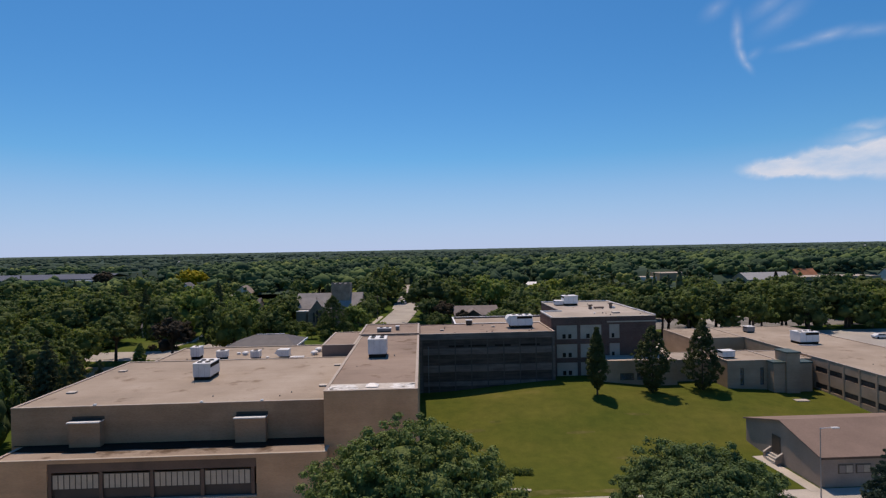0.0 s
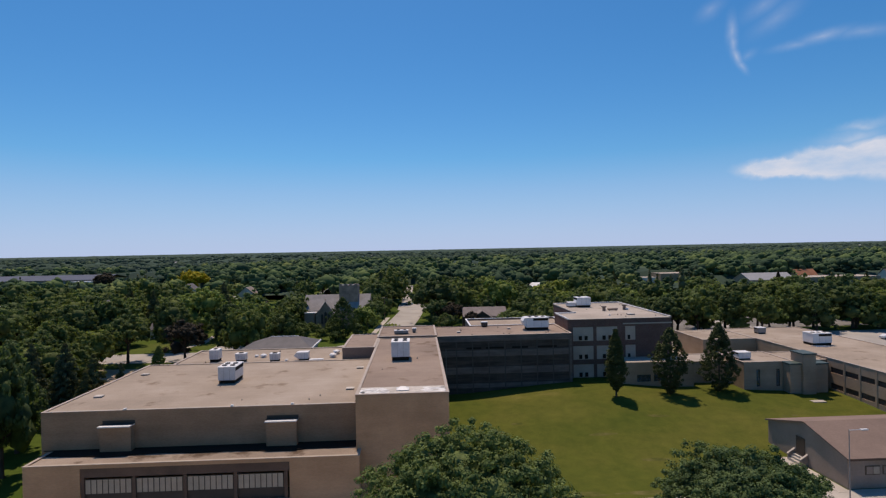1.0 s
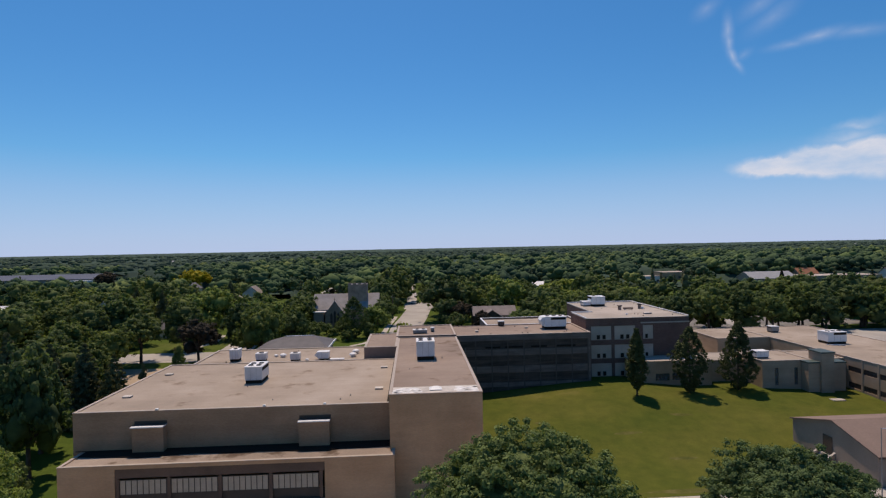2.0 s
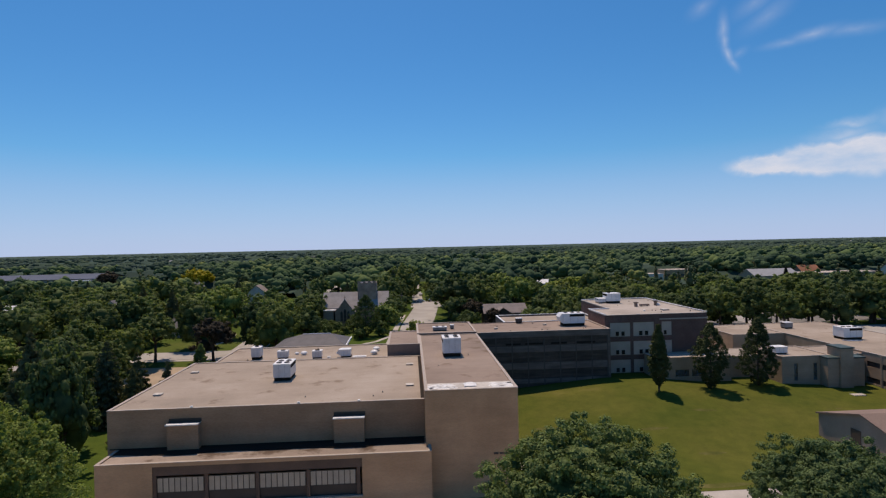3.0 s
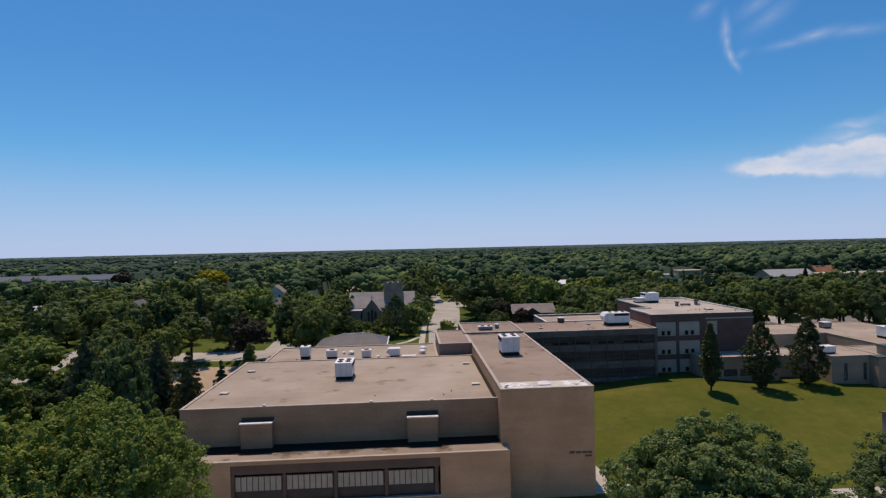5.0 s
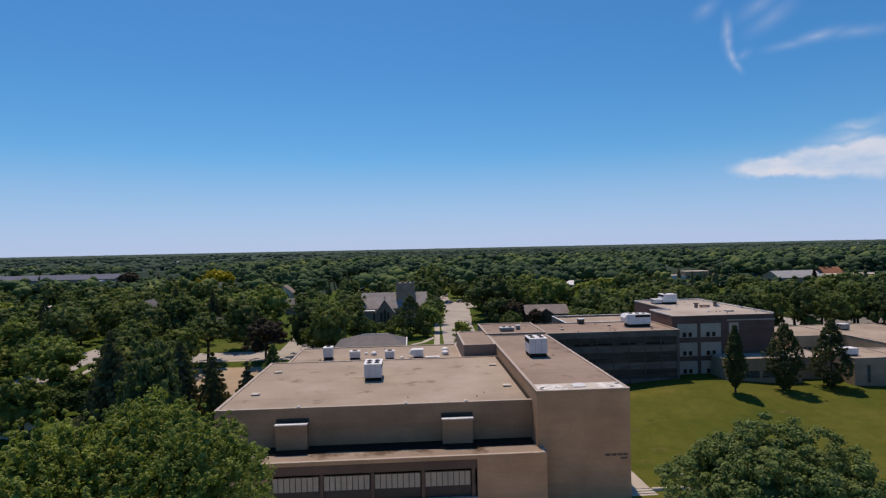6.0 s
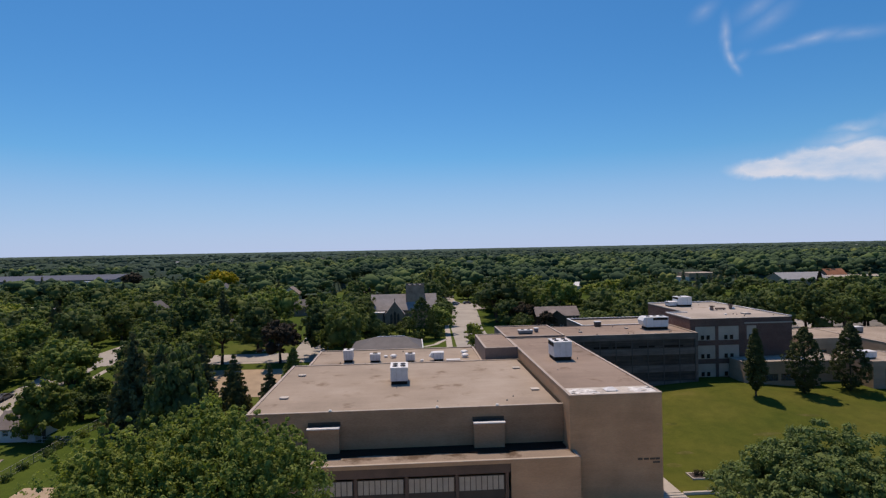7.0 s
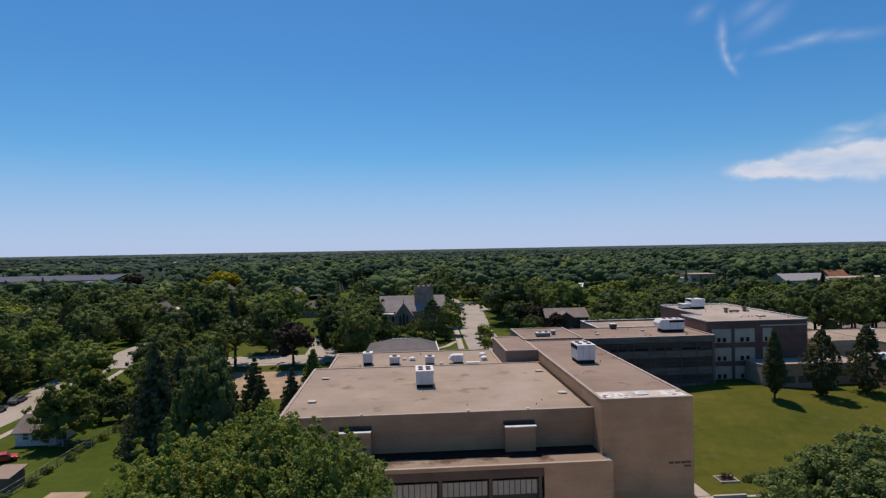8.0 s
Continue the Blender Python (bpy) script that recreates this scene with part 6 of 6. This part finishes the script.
cloud("low_cloud", 29, 62, 2, 13, 0.32, 2.5, 0.2, 0.55, blob([(34.01, 6.35, 4.82, 1.18, -0.9, 6.0), (37.81, 6.5, 5.68, 1.72, -1.75, 6.0), (42.34, 6.47, 8.25, 2.15, -2.1, 6.0),
    (50.0, 6.6, 9.0, 2.6, 0, 6.0), (38.65, 8.17, 4.5, 1.4, 7.5, 0.55), (39.45, 9.11, 3.29, 0.82, 3.5, 0.45), (44.0, 9.3, 5.0, 1.4, 3.0, 0.6)]), 2.0, 0.9, "bright low bank of white cloud")
cloud("high_wisps", 25, 48, 13, 25, 0.3, 1.6, 0.1, 0.6, blob([(30.05, 18.3, 2.4, 0.75, -91, 0.34), (30.12, 17.3, 2.2, 0.6, -84, 0.40), (30.4, 16.2, 2.0, 0.55, -68, 0.44), (30.8, 15.3, 1.4, 0.5, -58, 0.34), (31.3, 16.1, 1.4, 0.7, 30, 0.14), (28.41, 20.4, 2.2, 1.1, 30, 0.24),
    (33.6, 18.75, 3.6, 1.3, 27, 0.24), (32.6, 19.9, 3.2, 1.3, 22, 0.2), (34.9, 16.35, 3.2, 0.65, 3, 0.26), (36.8, 16.6, 3.6, 0.8, 6, 0.36), (39.9, 16.4, 4.2, 0.8, -5, 0.28)]), 5.0, 0.3, "thin high wisps of white cloud")

# pale summer haze that closes the horizon all round, painted as a glowing sheet
m = bpy.data.materials.new("horizon_haze")
m.use_nodes = True
t = m.node_tree
t.nodes.remove(t.nodes["Principled BSDF"])
sep = t.nodes.new("ShaderNodeSeparateXYZ")
t.links.new(t.nodes.new("ShaderNodeTexCoord").outputs["UV"], sep.inputs[0])
em = t.nodes.new("ShaderNodeEmission")
t.links.new(ramp_node(t, sep.outputs[1], [(0.0, (0.47, 0.64, 0.99)), (0.35, (0.37, 0.57, 0.97)), (1.0, (0.22, 0.45, 0.88))]), em.inputs["Color"])
em.inputs["Strength"].default_value = 0.90
mx = t.nodes.new("ShaderNodeMixShader")
t.links.new(ramp_node(t, sep.outputs[1], [(0.0, (0.85, 0.85, 0.85)), (0.3, (0.75, 0.75, 0.75)), (0.65, (0.5, 0.5, 0.5)), (1.0, (0, 0, 0))]), mx.inputs[0])
t.links.new(t.nodes.new("ShaderNodeBsdfTransparent").outputs[0], mx.inputs[1])
t.links.new(em.outputs[0], mx.inputs[2])
t.links.new(mx.outputs[0], t.nodes["Material Output"].inputs["Surface"])
bm = bmesh.new()
layer = bm.loops.layers.uv.new()
for k in range(96):
    cs = [(k, 0), (k + 1, 0), (k + 1, 1), (k, 1)]
    face = bm.faces.new([bm.verts.new((4900 * math.sin(math.tau * a / 96), 4900 * math.cos(math.tau * a / 96), -20 + 820 * b)) for a, b in cs])
    for loop, c in zip(face.loops, cs):
        loop[layer].uv = (c[0] / 96, c[1])
haze = solo("backdrop", bm, m, "pale lavender summer haze along the horizon", "haze", kind="structure")
haze.visible_shadow = False
